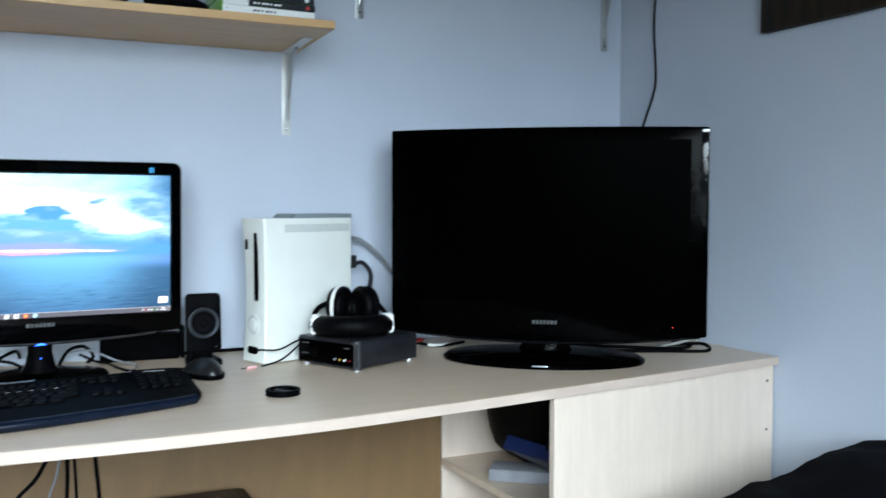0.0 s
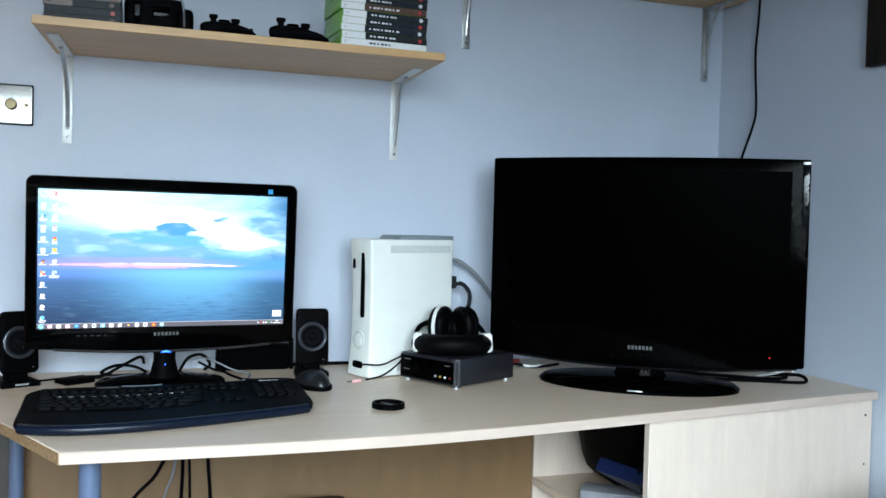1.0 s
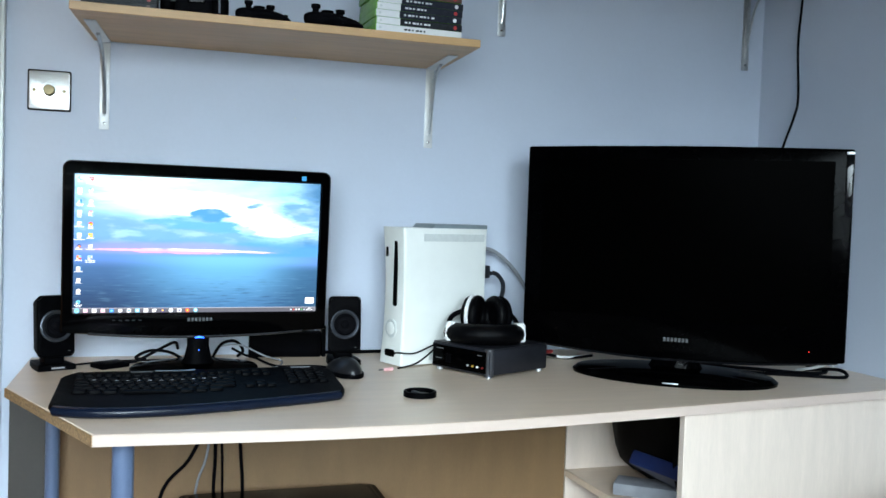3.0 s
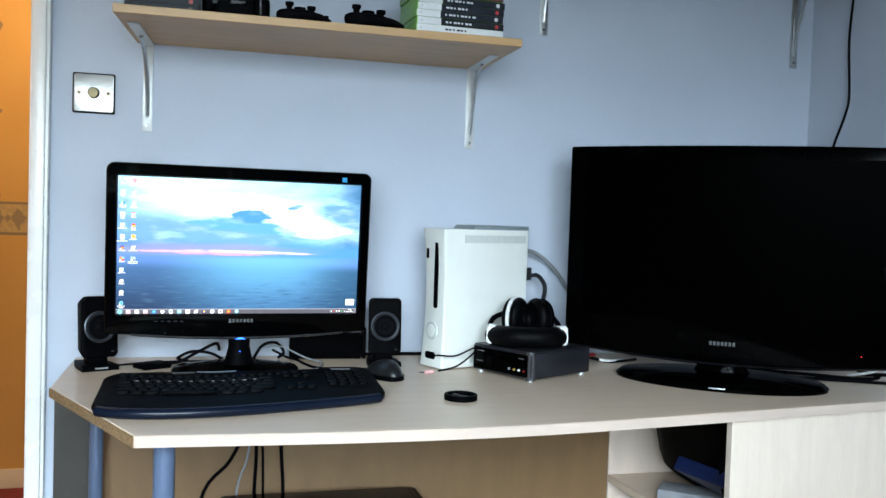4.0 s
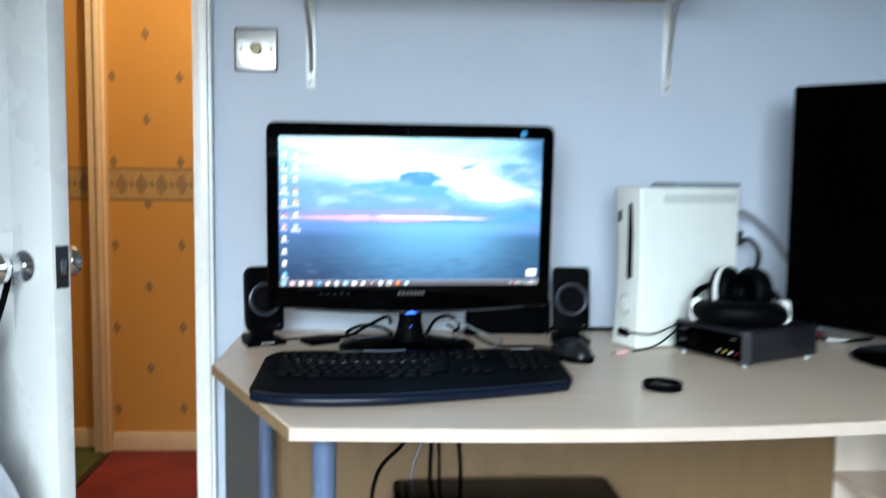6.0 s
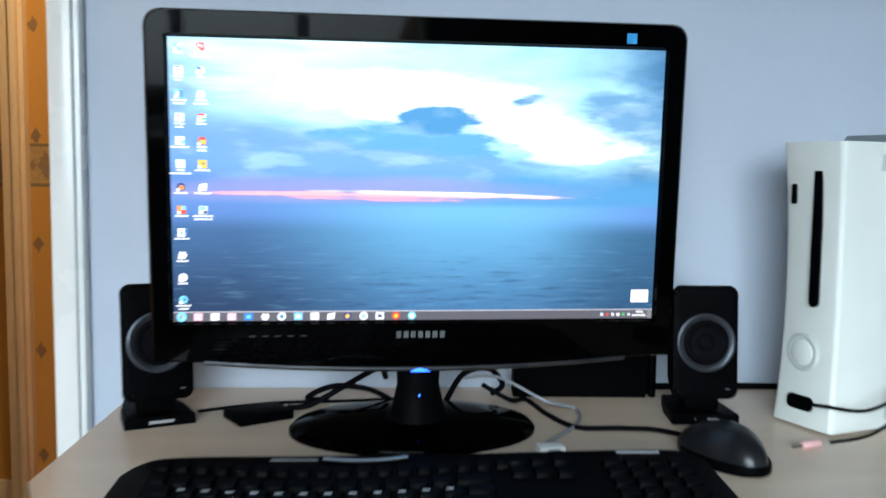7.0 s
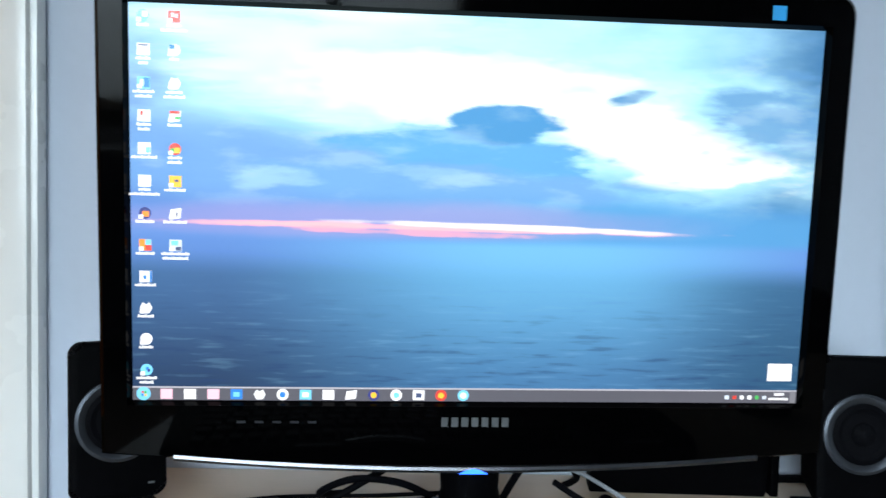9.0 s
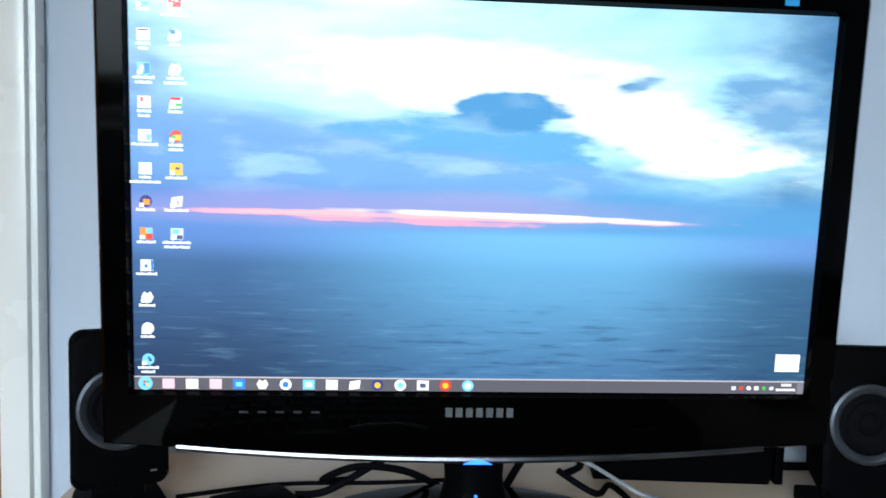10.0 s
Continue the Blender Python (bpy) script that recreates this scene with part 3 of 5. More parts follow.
bm = bm_box(SIDE - 0.055, SIDE + 0.012, HALL - 0.03, HALL + 0.05, 0, CEIL, 0.006)
bm_box(SIDE - 0.02, SIDE, HALL - 0.05, HALL - 0.028, 0, CEIL, 0.004, bm=bm)
single("hall_trim", bm, CREAM, "cream painted door jamb on the landing", "door frame", kind="structure")
single("threshold_strip", bm_box(SIDE - 0.012, SIDE + 0.012, NORTH + 0.15, HALL - 0.05, 0, 0.006, 0.002), BRASS, "thin metal strip between two carpets", "threshold", kind="structure")
# assumed pendant, never in view, added as the landing's light source
lampthing = thing("ceiling_lamp", "unseen ceiling lamp added to light the landing", "lamp", Matrix.Translation((-0.55, 2.55, CEIL)))
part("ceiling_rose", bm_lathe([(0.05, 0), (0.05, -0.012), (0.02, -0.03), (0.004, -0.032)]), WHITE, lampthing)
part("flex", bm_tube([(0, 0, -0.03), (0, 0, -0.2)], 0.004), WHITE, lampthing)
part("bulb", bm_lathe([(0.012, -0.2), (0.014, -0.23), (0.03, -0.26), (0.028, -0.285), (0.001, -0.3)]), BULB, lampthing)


# ---- door leaf, ajar into the room ----
def build_door():
    free, hinge = Vector((-0.532, 1.43, 0)), Vector((-1.165, 1.825, 0))
    yaw = math.degrees(math.atan2(free.y - hinge.y, free.x - hinge.x))
    d = thing("door", "white painted panelled door standing ajar", "door", pose(hinge.x, hinge.y, 0, 0, 0, yaw))
    w, h = (free - hinge).length, 1.97
    stiles = [(0, 0.10, 0.01, h), (w - 0.10, w, 0.01, h), (0.10, w - 0.10, 0.01, 0.22), (0.10, w - 0.10, h - 0.11, h), (0.10, w - 0.10, 0.78, 0.96), (0.10, w - 0.10, 1.5, 1.6), (w / 2 - 0.05, w / 2 + 0.05, 0.22, 0.78)]
    bm = bm_box(0.02, w - 0.02, -0.012, 0.012, 0.03, h - 0.02)
    for x0, x1, z0, z1 in stiles:
        bm_box(x0, x1, -0.018, 0.018, z0, z1, 0.005, bm=bm)
    part("leaf", bm, WHITE, d)
    knob_z, kx = 0.905, w - 0.065
    part("latch_plate", bm_box(w - 0.001, w + 0.0015, -0.012, 0.012, knob_z - 0.035, knob_z + 0.035, 0.0005), GREYPLASTIC, d, "dark worn latch plate")
    part("latch_bolt", bm_box(w, w + 0.006, -0.006, 0.006, knob_z - 0.012, knob_z + 0.012, 0.002), STEEL, d)
    prof = [(0.026, 0), (0.026, 0.004), (0.012, 0.009), (0.0095, 0.012), (0.0095, 0.030), (0.017, 0.036), (0.0255, 0.046), (0.0265, 0.055), (0.020, 0.064), (0.001, 0.067)]
    for sign, label in ((-1, "polished chrome knob"), (1, "polished chrome knob")):
        m = Matrix.Translation((kx, sign * 0.018, knob_z)) @ pose(0, 0, 0, 90 if sign < 0 else -90, 0, 0)
        part("knob", bm_lathe(prof, m), CHROME, d, label)
    return d, yaw, Vector((kx, -0.06, knob_z))


door_ob, door_yaw, knob_at = build_door()
# bag on the knob
top = door_ob.matrix_world @ knob_at
bag = thing("hanging_bag", "crumpled grey cloth bag hanging from the door knob", "bag", pose(top.x, top.y, 0, 0, 0, door_yaw))
bm = bmesh.new()
bmesh.ops.create_grid(bm, x_segments=18, y_segments=26, size=0.5)
for v in bm.verts:
    u, t = v.co.x, v.co.y + 0.5
    fold = 0.020 * math.sin(u * 17 + t * 3) + 0.012 * math.sin(u * 31 - t * 7)
    width = 0.05 + 0.22 * min(1, (1 - t) * 2.2)
    v.co = Vector((-0.075 + u * width + 0.02 * math.sin(t * 9), -0.045 + fold - 0.03 * math.sin(math.pi * (1 - t)), top.z - 0.44 + t * 0.45))
part("cloth", bm, GREYCLOTH, bag)
bag.children[0].modifiers.new("thickness", "SOLIDIFY").thickness = 0.004
part("strap", bm_tube([(-0.06, -0.04, top.z - 0.05), (-0.03, -0.03, top.z + 0.008), (0.012, -0.012, top.z + 0.014), (0.0, 0.006, top.z - 0.03), (-0.02, -0.03, top.z - 0.16)], 0.005, flat=0.5), BLACK, bag, "thin black strap")


# ---- desk ----
Z = 0.73
FRONT = [(-0.130, 1.097), (0.025, 1.088), (0.195, 1.080), (0.380, 1.080), (0.520, 1.088), (0.651, 1.102), (0.900, 1.134), (1.200, 1.176), (1.555, 1.2255)]
LEFT = [(-0.298, 1.826), (-0.301, 1.485)]
desk = thing("desk", "pale maple-laminate corner desk with a bowed front", "desk")
curve = [(p.x, p.y) for p in smooth_path([(x, y, 0) for x, y in FRONT], 5)]
slab = LEFT + curve + [(1.555, 1.826)]
part("tabletop", bm_prism(slab, Z - 0.018, Z, 0.0015, 1), MAPLE, desk)
lip = curve + [(x, y - 0.0022) for x, y in reversed(curve)]
part("front_edging", bm_prism(lip, Z - 0.0178, Z - 0.0004), LIPPING, desk, "pale front edge strip")
(ax, ay), (bx, by) = LEFT[1], FRONT[0]
nx, ny = (by - ay), -(bx - ax)
ln = math.hypot(nx, ny)
nx, ny = nx / ln * 0.002, ny / ln * 0.002
part("raw_edge", bm_prism([(ax, ay), (ax + nx, ay + ny), (bx + nx, by + ny), (bx, by)], Z - 0.0176, Z - 0.001), CHIP, desk, "unfinished chipboard edge")


def tube_leg(x, y, r):
    b = bm_lathe([(r + 0.012, 0), (r + 0.012, 0.006), (r, 0.012), (r, Z - 0.029), (r + 0.016, Z - 0.023), (r + 0.016, Z - 0.0185)], Matrix.Translation((x, y, 0)), 24)
    return part("leg", b, LEGBLUE, desk, "blue-grey tubular metal leg")


tube_leg(-0.088, 1.158, 0.0165)
tube_leg(-0.243, 1.735, 0.0145)
part("back_panel", bm_box(-0.235, 0.985, 1.800, 1.814, 0.10, Z - 0.0185), HARDBOARD, desk, "brown hardboard back panel")
part("side_panel", bm_box(-0.336, -0.262, 1.798, 1.812, 0.0, 0.655), DARKPANEL, desk, "dark grey panel in the corner")
# cabinet under the right-hand part, open towards the knee space
CX = 0.912


def front_y(x):
    for (x0, y0), (x1, y1) in zip(curve, curve[1:]):
        if x0 <= x <= x1:
            return y0 + (y1 - y0) * (x - x0) / (x1 - x0)
    return curve[-1][1]


y0, y1 = front_y(CX) + 0.012, front_y(1.554) + 0.012
part("cabinet_front", bm_prism([(CX, y0), (1.554, y1), (1.554, y1 + 0.018), (CX, y0 + 0.018)], 0.0, Z - 0.0186, 0.001, 1), MAPLE_UP, desk, "pale upright cabinet front panel")
for z in (0.676, 0.565, 0.30):
    x = 1.531
    part("screw_cap", bm_lathe([(0.0030, 0), (0.0027, 0.0012), (0.001, 0.0015)], Matrix.Translation((x, front_y(x) + 0.0119, z)) @ pose(0, 0, 0, 90), 12), GREYPLASTIC, desk)
part("cabinet_back", bm_box(0.988, 1.53, 1.800, 1.812, 0.0, Z - 0.0186), MAPLE_UP, desk)
part("cabinet_side", bm_box(1.520, 1.536, y1 + 0.02, 1.798, 0.0, Z - 0.0186), MAPLE_UP, desk)
part("shelf", bm_prism([(1.00, y0 + 0.05), (1.518, y1 + 0.06), (1.518, 1.798), (0.985, 1.798)], 0.402, 0.42, 0.0015, 1), MAPLE, desk)
part("shelf", bm_prism([(0.93, y0 + 0.03), (1.518, y1 + 0.04), (1.518, 1.798), (0.985, 1.798)], 0.06, 0.078, 0.0015, 1), MAPLE, desk)

# things in the open cabinet
bag2 = thing("rucksack", "slumped black nylon rucksack on the cabinet shelf", "bag", pose(1.195, 1.53, 0.42, 0, 0, 8))
bm = bmesh.new()
bmesh.ops.create_icosphere(bm, subdivisions=4, radius=1)
for v in bm.verts:
    c = v.co.copy()
    f = 1 + 0.05 * noise.noise(c * 1.8) + 0.04 * noise.noise(c * 5)
    sq = lambda a: math.copysign(abs(a) ** 0.55, a)
    v.co = Vector((sq(c.x) * 0.165 * f - 0.085 * (c.z - 0.3), sq(c.y) * 0.22 * f, min(0.283, max(0.0, (sq(c.z) * f + 0.98) * 0.143))))
part("body", bm, BAG, bag2)
part("strap", bm_tube([(-0.15, -0.12, 0.22), (-0.19, -0.16, 0.12), (-0.17, -0.2, 0.02), (-0.1, -0.24, 0.008)], 0.010, flat=0.35), BAG, bag2)
single("folder", bm_box(-0.13, 0.09, -0.12, 0.15, 0, 0.034, 0.006), BLUECLOTH, "dark blue folder leaning in the cabinet", "folder", pose(1.128, 1.356, 0.464, 0, 28, 12))
single("card_box", bm_box(-0.075, 0.075, -0.04, 0.04, 0, 0.03, 0.006), GREYCLOTH, "small pale grey box on the cabinet shelf", "box", pose(1.085, 1.558, 0.42, 0, 0, -38))

# ---- black case under the desk ----
case = thing("computer_case", "large black computer case under the desk", "computer", pose(0.242, 1.6, 0))
part("shell", bm_prism(rounded(0.455, 0.34, 0.02), 0.015, 0.425, 0.012, 2, top_only=True), TVBLACK, case)
part("top_panel", bm_prism(rounded(0.41, 0.29, 0.018), 0.425, 0.431, 0.003, 2, top_only=True), TVBLACK, case)
part("front_lip", bm_box(-0.235, 0.245, -0.20, -0.165, 0.33, 0.395, 0.012), GLOSSBLACK, case)
for x in (-0.19, 0.19):
    for y in (-0.13, 0.13):
        part("foot", bm_lathe([(0.018, 0), (0.018, 0.016)], Matrix.Translation((x, y, 0)), 14), SOFTBLACK, case)
for k, (x, bend) in enumerate(((0.084, -0.11), (0.092, -0.04), (0.098, -0.004), (0.110, 0.004), (0.150, 0.010))):
    mat, name = (GREYCABLE, "grey") if k == 1 else (SOFTBLACK, "black")
    single("cable", bm_tube([(x, 1.785, Z - 0.019), (x - 0.003, 1.78, 0.60), (x + bend * 0.4, 1.785, 0.50), (x + bend, 1.79, 0.40), (x + bend * 1.1, 1.79, 0.10), (x + bend, 1.78, 0.006)], 0.0028 if k in (1, 3) else 0.0040), mat,
           name + " cable hanging down behind the desk", "cable", group="cables under the desk")


# ---- shelf on the wall ----
def bracket(parent, x, z_top, drop, reach, lean=0.0, mat=None, label="white enamelled steel bracket"):
    """A pressed steel shelf bracket with a diagonal stay."""
    b = bm_box(x - 0.0105, x + 0.0105, NORTH - 0.0035, NORTH - 0.0005, z_top - drop, z_top, 0.0012)
    bm_prism([(x - 0.0125, NORTH - 0.0036), (x - 0.0115 + lean, NORTH - reach), (x + 0.0115 + lean, NORTH - reach), (x + 0.0125, NORTH - 0.0036)], z_top - 0.0032, z_top - 0.0002, 0.001, 1, bm=b)
    bm_box(x - 0.0035, x + 0.0035, NORTH - 0.008, NORTH - 0.0036, z_top - drop + 0.03, z_top - 0.004, 0.001, bm=b)
    ob = part("bracket", b, mat or BRACKET, parent, label)
    part("stay", bm_tube([(x, NORTH - 0.006, z_top - drop + 0.035), (x, NORTH - reach * 0.10, z_top - drop * 0.5), (x + lean * 0.26, NORTH - reach * 0.26, z_top - drop * 0.15), (x + lean * 0.5, NORTH - reach * 0.50, z_top - 0.005)], 0.0052, flat=0.75), STAYSTEEL, ob)
    for z in (z_top - drop + 0.014, z_top - 0.10):
        part("screw", bm_lathe([(0.0036, 0), (0.003, 0.0016), (0.0005, 0.002)], Matrix.Translation((x, NORTH - 0.0036, z)) @ pose(0, 0, 0, 90), 10), STEEL, ob)
    return ob


SZ = 1.429
shelf = thing("wall_shelf", "beech-coloured board shelf on two steel brackets", "shelf")
part("board", bm_prism([(-0.207, 1.502), (0.604, 1.502), (0.618, 1.828), (-0.182, 1.828)], SZ, SZ + 0.0165, 0.0012, 1), PINE, shelf)
bracket(shelf, -0.158, SZ, 0.194, 0.245, -0.018)
bracket(shelf, 0.592, SZ, 0.194, 0.215, -0.012)
high = thing("wall_shelf", "brown board shelf high in the corner of the room", "shelf")
part("board", bm_box(0.71, 1.546, 1.63, 1.828, 1.704, 1.722, 0.0015, 1), PINE, high)
bracket(high, 0.776, 1.704, 0.178, 0.15, mat=STAYSTEEL, label="dull bare steel bracket")
bracket(high, 1.500, 1.704, 0.205, 0.17, mat=STAYSTEEL, label="dull bare steel bracket")

# ---- dimmer switch ----
sw = thing("dimmer_switch", "brushed steel dimmer switch with a brass knob", "light switch", Matrix.Translation((-0.270, NORTH, 1.3125)) @ STAND_UP)
part("back_box", bm_prism(rounded(0.088, 0.088, 0.004), 0.0, 0.003, 0.0005, 1), BLACK, sw, "dark rim of the back plate")
part("plate", bm_prism(rounded(0.083, 0.083, 0.005), 0.003, 0.0065, 0.0015, 2, top_only=True), STEEL, sw)
part("knob", bm_lathe([(0.0125, 0.0065), (0.0120, 0.017), (0.010, 0.0195), (0.0005, 0.020)]), BRASS, sw, "turned brass knob")
for x in (-0.030, 0.030):
    part("screw", bm_lathe([(0.0042, 0.0065), (0.0036, 0.0078), (0.0005, 0.008)], Matrix.Translation((x, 0, 0)), 12), BRASS, sw)

# ---- picture on the side wall ----
pic = thing("picture", "dark unframed canvas print with ochre patches", "picture", pose(EAST, 0.97, 1.46, 0, 0, 0))
part("canvas", bm_box(-0.022, -0.0005, -0.31, 0.31, 0, 0.44, 0.002), material("dark_canvas_print", (0.006, 0.005, 0.003), 0.6, spec=0.2, var=0.9, scale=5, second=(0.035, 0.020, 0.007), fine=0.4, fine_scale=120, bump=0.3, bump_scale=900, stretch=(1, 6, 1)), pic)

# ---- bed ----
bed = thing("bed", "low bed with a rumpled black duvet", "bed", pose(1.0, 0.0, 0))
part("base", bm_box(-0.16, 0.54, -1.0, 1.0, 0.0, 0.24, 0.02), DARKPANEL, bed)
part("mattress", bm_box(-0.13, 0.54, -1.0, 0.98, 0.24, 0.40, 0.05, 3), GREYCLOTH, bed)
bm = bmesh.new()
bmesh.ops.create_grid(bm, x_segments=70, y_segments=150, size=0.5)
for v in bm.verts:
    u, t = v.co.x + 0.5, v.co.y + 0.5
    p = Vector((u * 3.2, t * 5.2, 0.7))
    wrinkle = 0.035 * noise.noise(p) + 0.022 * (1 - abs(noise.noise(p * 2.3))) + 0.008 * noise.noise(p * 7)
    rise = min(1.0, u / 0.36)
    rise = rise * rise * (3 - 2 * rise)
    end = min(1.0, (1 - t) / 0.045)
    hump = 0.155 * math.exp(-((u - 0.93) / 0.4) ** 2 - ((t - 0.94) / 0.14) ** 2)
    v.co = Vector((-0.52 + u * 1.065, -1.05 + t * 2.085, 0.10 + 0.35 * rise * (0.25 + 0.75 * end) + hump + wrinkle * (0.4 + 0.6 * rise)))
duv = part("duvet", bm, DUVET, bed, "rumpled black duvet")
duv.modifiers.new("thickness", "SOLIDIFY").thickness = 0.02


# ---- monitor ----
def brand_bars(parent, w, h, y, z, mat, x0=0.0):
    """A maker's name as seven plain bars."""
    step = w / 7
    for i in range(7):
        x = x0 - w / 2 + step * (i + 0.5)
        part("mark_bar", bm_box(x - step * 0.33, x + step * 0.33, y - 0.0008, y, z - h / 2, z + h / 2), mat, parent, "plain silver bar")


def build_monitor():
    base = pose(0.0455, 1.5935, Z, 0, 0, 3.75)
    mon = thing("monitor", "glossy black widescreen monitor, switched on, on an oval foot", "monitor", base)
    sw, sh, cz = 0.4855, 0.2737, 0.2613           # screen and its middle above the desk
    ow, top, low = 0.529, 0.4240, 0.0755
    # front: a frame with rounded corners whose lower edge bows down
    outer = [(ow / 2 - 0.016 + 0.016 * math.cos(a), top - 0.016 + 0.016 * math.sin(a)) for a in [radians(90 * i / 6) for i in range(7)]]
    outer += [(-ow / 2 + 0.016 + 0.016 * math.cos(a), top - 0.016 + 0.016 * math.sin(a)) for a in [radians(90 + 90 * i / 6) for i in range(7)]]
    n = 16
    outer += [(-ow / 2 + ow * i / n, low + 0.010 - 0.010 * (1 - (2 * i / n - 1) ** 2)) for i in range(n + 1)]
    bm = bmesh.new()
    def ring(pts, y):
        return [bm.verts.new((x, y, z)) for x, z in pts]
    count = len(outer)
    mid = (0.0, cz)
    def inner_point(x, z, w, h):
        dx, dz = x - mid[0], z - mid[1]
        k = max(abs(dx) / (w / 2), abs(dz) / (h / 2))
        return mid[0] + dx / k, mid[1] + dz / k
    inn = [inner_point(x, z, sw, sh) for x, z in outer]
    # put the four corners of the opening exactly
    for cx, czz in ((1, 1), (-1, 1), (-1, -1), (1, -1)):
        corner = (cx * sw / 2, cz + czz * sh / 2)
        i = min(range(count), key=lambda j: (inn[j][0] - corner[0]) ** 2 + (inn[j][1] - corner[1]) ** 2)
        inn[i] = corner
    shrink = lambda pts, d: [(mid[0] + (x - mid[0]) * (1 - d), mid[1] + (z - mid[1]) * (1 - d)) for x, z in pts]
    rings = [ring(shrink(outer, 0.02), 0.030), ring(outer, 0.024), ring(outer, -0.002), ring(shrink(outer, 0.012), -0.006), ring([(x * 1.012, mid[1] + (z - mid[1]) * 1.02) for x, z in inn], -0.006), ring(inn, -0.0005)]
    for a, b in zip(rings, rings[1:]):
        for i in range(count):
            bm.faces.new((a[i], a[(i + 1) % count], b[(i + 1) % count], b[i]))
    bm.faces.new(rings[0])
    bmesh.ops.recalc_face_normals(bm, faces=bm.faces[:])
    part("bezel", bm, GLOSSBLACK, mon)
    part("back_shell", bm_prism(rounded(0.44, 0.25, 0.05, 6, 0, 0), 0.0, 0.035, 0.012, 3), BLACK, mon, m=pose(0, 0.062, cz, 90, 0, 0))
    # lit panel
    bm = bmesh.new()
    vs = [bm.verts.new(c) for c in ((-sw / 2, -0.001, cz + sh / 2), (sw / 2, -0.001, cz + sh / 2), (sw / 2, -0.001, cz - sh / 2), (-sw / 2, -0.001, cz - sh / 2))]
    f = bm.faces.new(vs[::-1])
    uv = bm.loops.layers.uv.new("uv")
    where = dict(zip(vs, ((0, 0), (1, 0), (1, 1), (0, 1))))
    for lp in f.loops:
        lp[uv].uv = where[lp.vert]
    screen = part("screen", bm, PICTURE, mon, "lit screen with a cloudy seascape")
    glow = lambda r, g, b: glowing("screen_%d_%d_%d" % (r, g, b), srgb(r, g, b), SCREEN)
    def tile(name, u0, u1, v0, v1, mat, lift=0.0004, shape=None):
        x0, x1, z0, z1 = (u0 - 0.5) * sw, (u1 - 0.5) * sw, cz + (0.5 - v1) * sh, cz + (0.5 - v0) * sh
        if shape in ("diamond", "lean"):
            xm, zm, w2, h2 = (x0 + x1) / 2, (z0 + z1) / 2, (x1 - x0) / 2, (z1 - z0) / 2
            outline = [(xm - w2, zm), (xm - w2 * 0.5, zm - h2), (xm + w2 * 0.5, zm - h2), (xm + w2, zm), (xm + w2 * 0.5, zm + h2), (xm, zm + h2 * 0.5), (xm - w2 * 0.5, zm + h2)] if shape == "diamond" else [(xm - w2, zm - h2), (xm + w2 * 0.8, zm - h2 * 0.8), (xm + w2, zm + h2), (xm - w2 * 0.8, zm + h2 * 0.7)]
            b = bm_prism(outline, 0.001 + lift, 0.0012 + lift)
            return part(name, b, mat, screen, m=STAND_UP)
        if shape == "round":
            b = bm_lathe([((x1 - x0) / 2, 0), ((x1 - x0) / 2, 0.0002)], Matrix.Translation(((x0 + x1) / 2, -0.001 - lift, (z0 + z1) / 2)) @ pose(0, 0, 0, 90), 18)
        else:
            b = bm_box(x0, x1, -0.0012 - lift, -0.001 - lift, z0, z1)
        return part(name, b, mat, screen)
    bar, line = glow(84, 84, 94), glow(176, 176, 186)
    tile("task_bar", 0, 1, 0.968, 1.0, bar)
    tile("task_bar_rim", 0, 1, 0.964, 0.968, line)
    white, pale, blue, red, yellow, green, navy, cyan, pink = (glow(*c) for c in ((250, 252, 255), (214, 226, 240), (40, 130, 220), (222, 60, 44), (246, 196, 50), (70, 180, 90), (44, 52, 130), (120, 208, 240), (240, 200, 216)))
    orange, dusk = glow(250, 150, 40), glow(70, 84, 120)
    # task bar: start orb and fourteen programs, each a base shape with an accent
    task = [(pink, None, "box"), (white, pale, "box"), (pink, None, "box"), (blue, cyan, "box"), (white, None, "diamond"), (white, blue, "round"), (cyan, white, "box"),
            (white, None, "box"), (white, pale, "lean"), (navy, yellow, "round"), (white, cyan, "round"), (white, dusk, "box"), (red, yellow, "round"), (cyan, white, "round")]
    tile("task_icon", 0.0055, 0.0255, 0.9665, 0.9995, cyan, 0.0008, "round")
    for k, c in enumerate((red, green, blue, yellow)):
        uu, vv = 0.0125 + 0.0042 * (k % 2), 0.976 + 0.0075 * (k // 2)
        tile("task_icon", uu, uu + 0.0034, vv, vv + 0.006, c, 0.0012)
    for i, (c, accent, shape) in enumerate(task):
        u = 0.0480 + 0.0334 * i
        tile("task_icon", u - 0.0085, u + 0.0085, 0.9705, 0.9965, c, 0.0008, shape)
        if accent is not None:
            tile("task_icon", u - 0.0045, u + 0.0045, 0.9775, 0.9895, accent, 0.0012, "round" if shape == "round" else None)
    for i, c in enumerate((pale, red, white, white, green, pale)):
        tile("tray_icon", 0.8860 + 0.0119 * i, 0.8925 + 0.0119 * i, 0.9790, 0.9895, c, 0.0008, "lean" if i in (1, 5) else "round" if i in (2, 4) else None)
    tile("show_desktop", 0.9895, 0.9985, 0.9665, 0.9995, glow(120, 120, 128), 0.0008)
    for i in range(5):
        tile("clock_text", 0.9645 + 0.0032 * i, 0.9668 + 0.0032 * i, 0.9715, 0.9785, white, 0.0008)
    for i in range(10):
        tile("clock_text", 0.9560 + 0.0031 * i, 0.9582 + 0.0031 * i, 0.9850, 0.9915, white, 0.0008)
    tile("gadget", 0.9515, 0.9895, 0.890, 0.938, white, 0.0004)
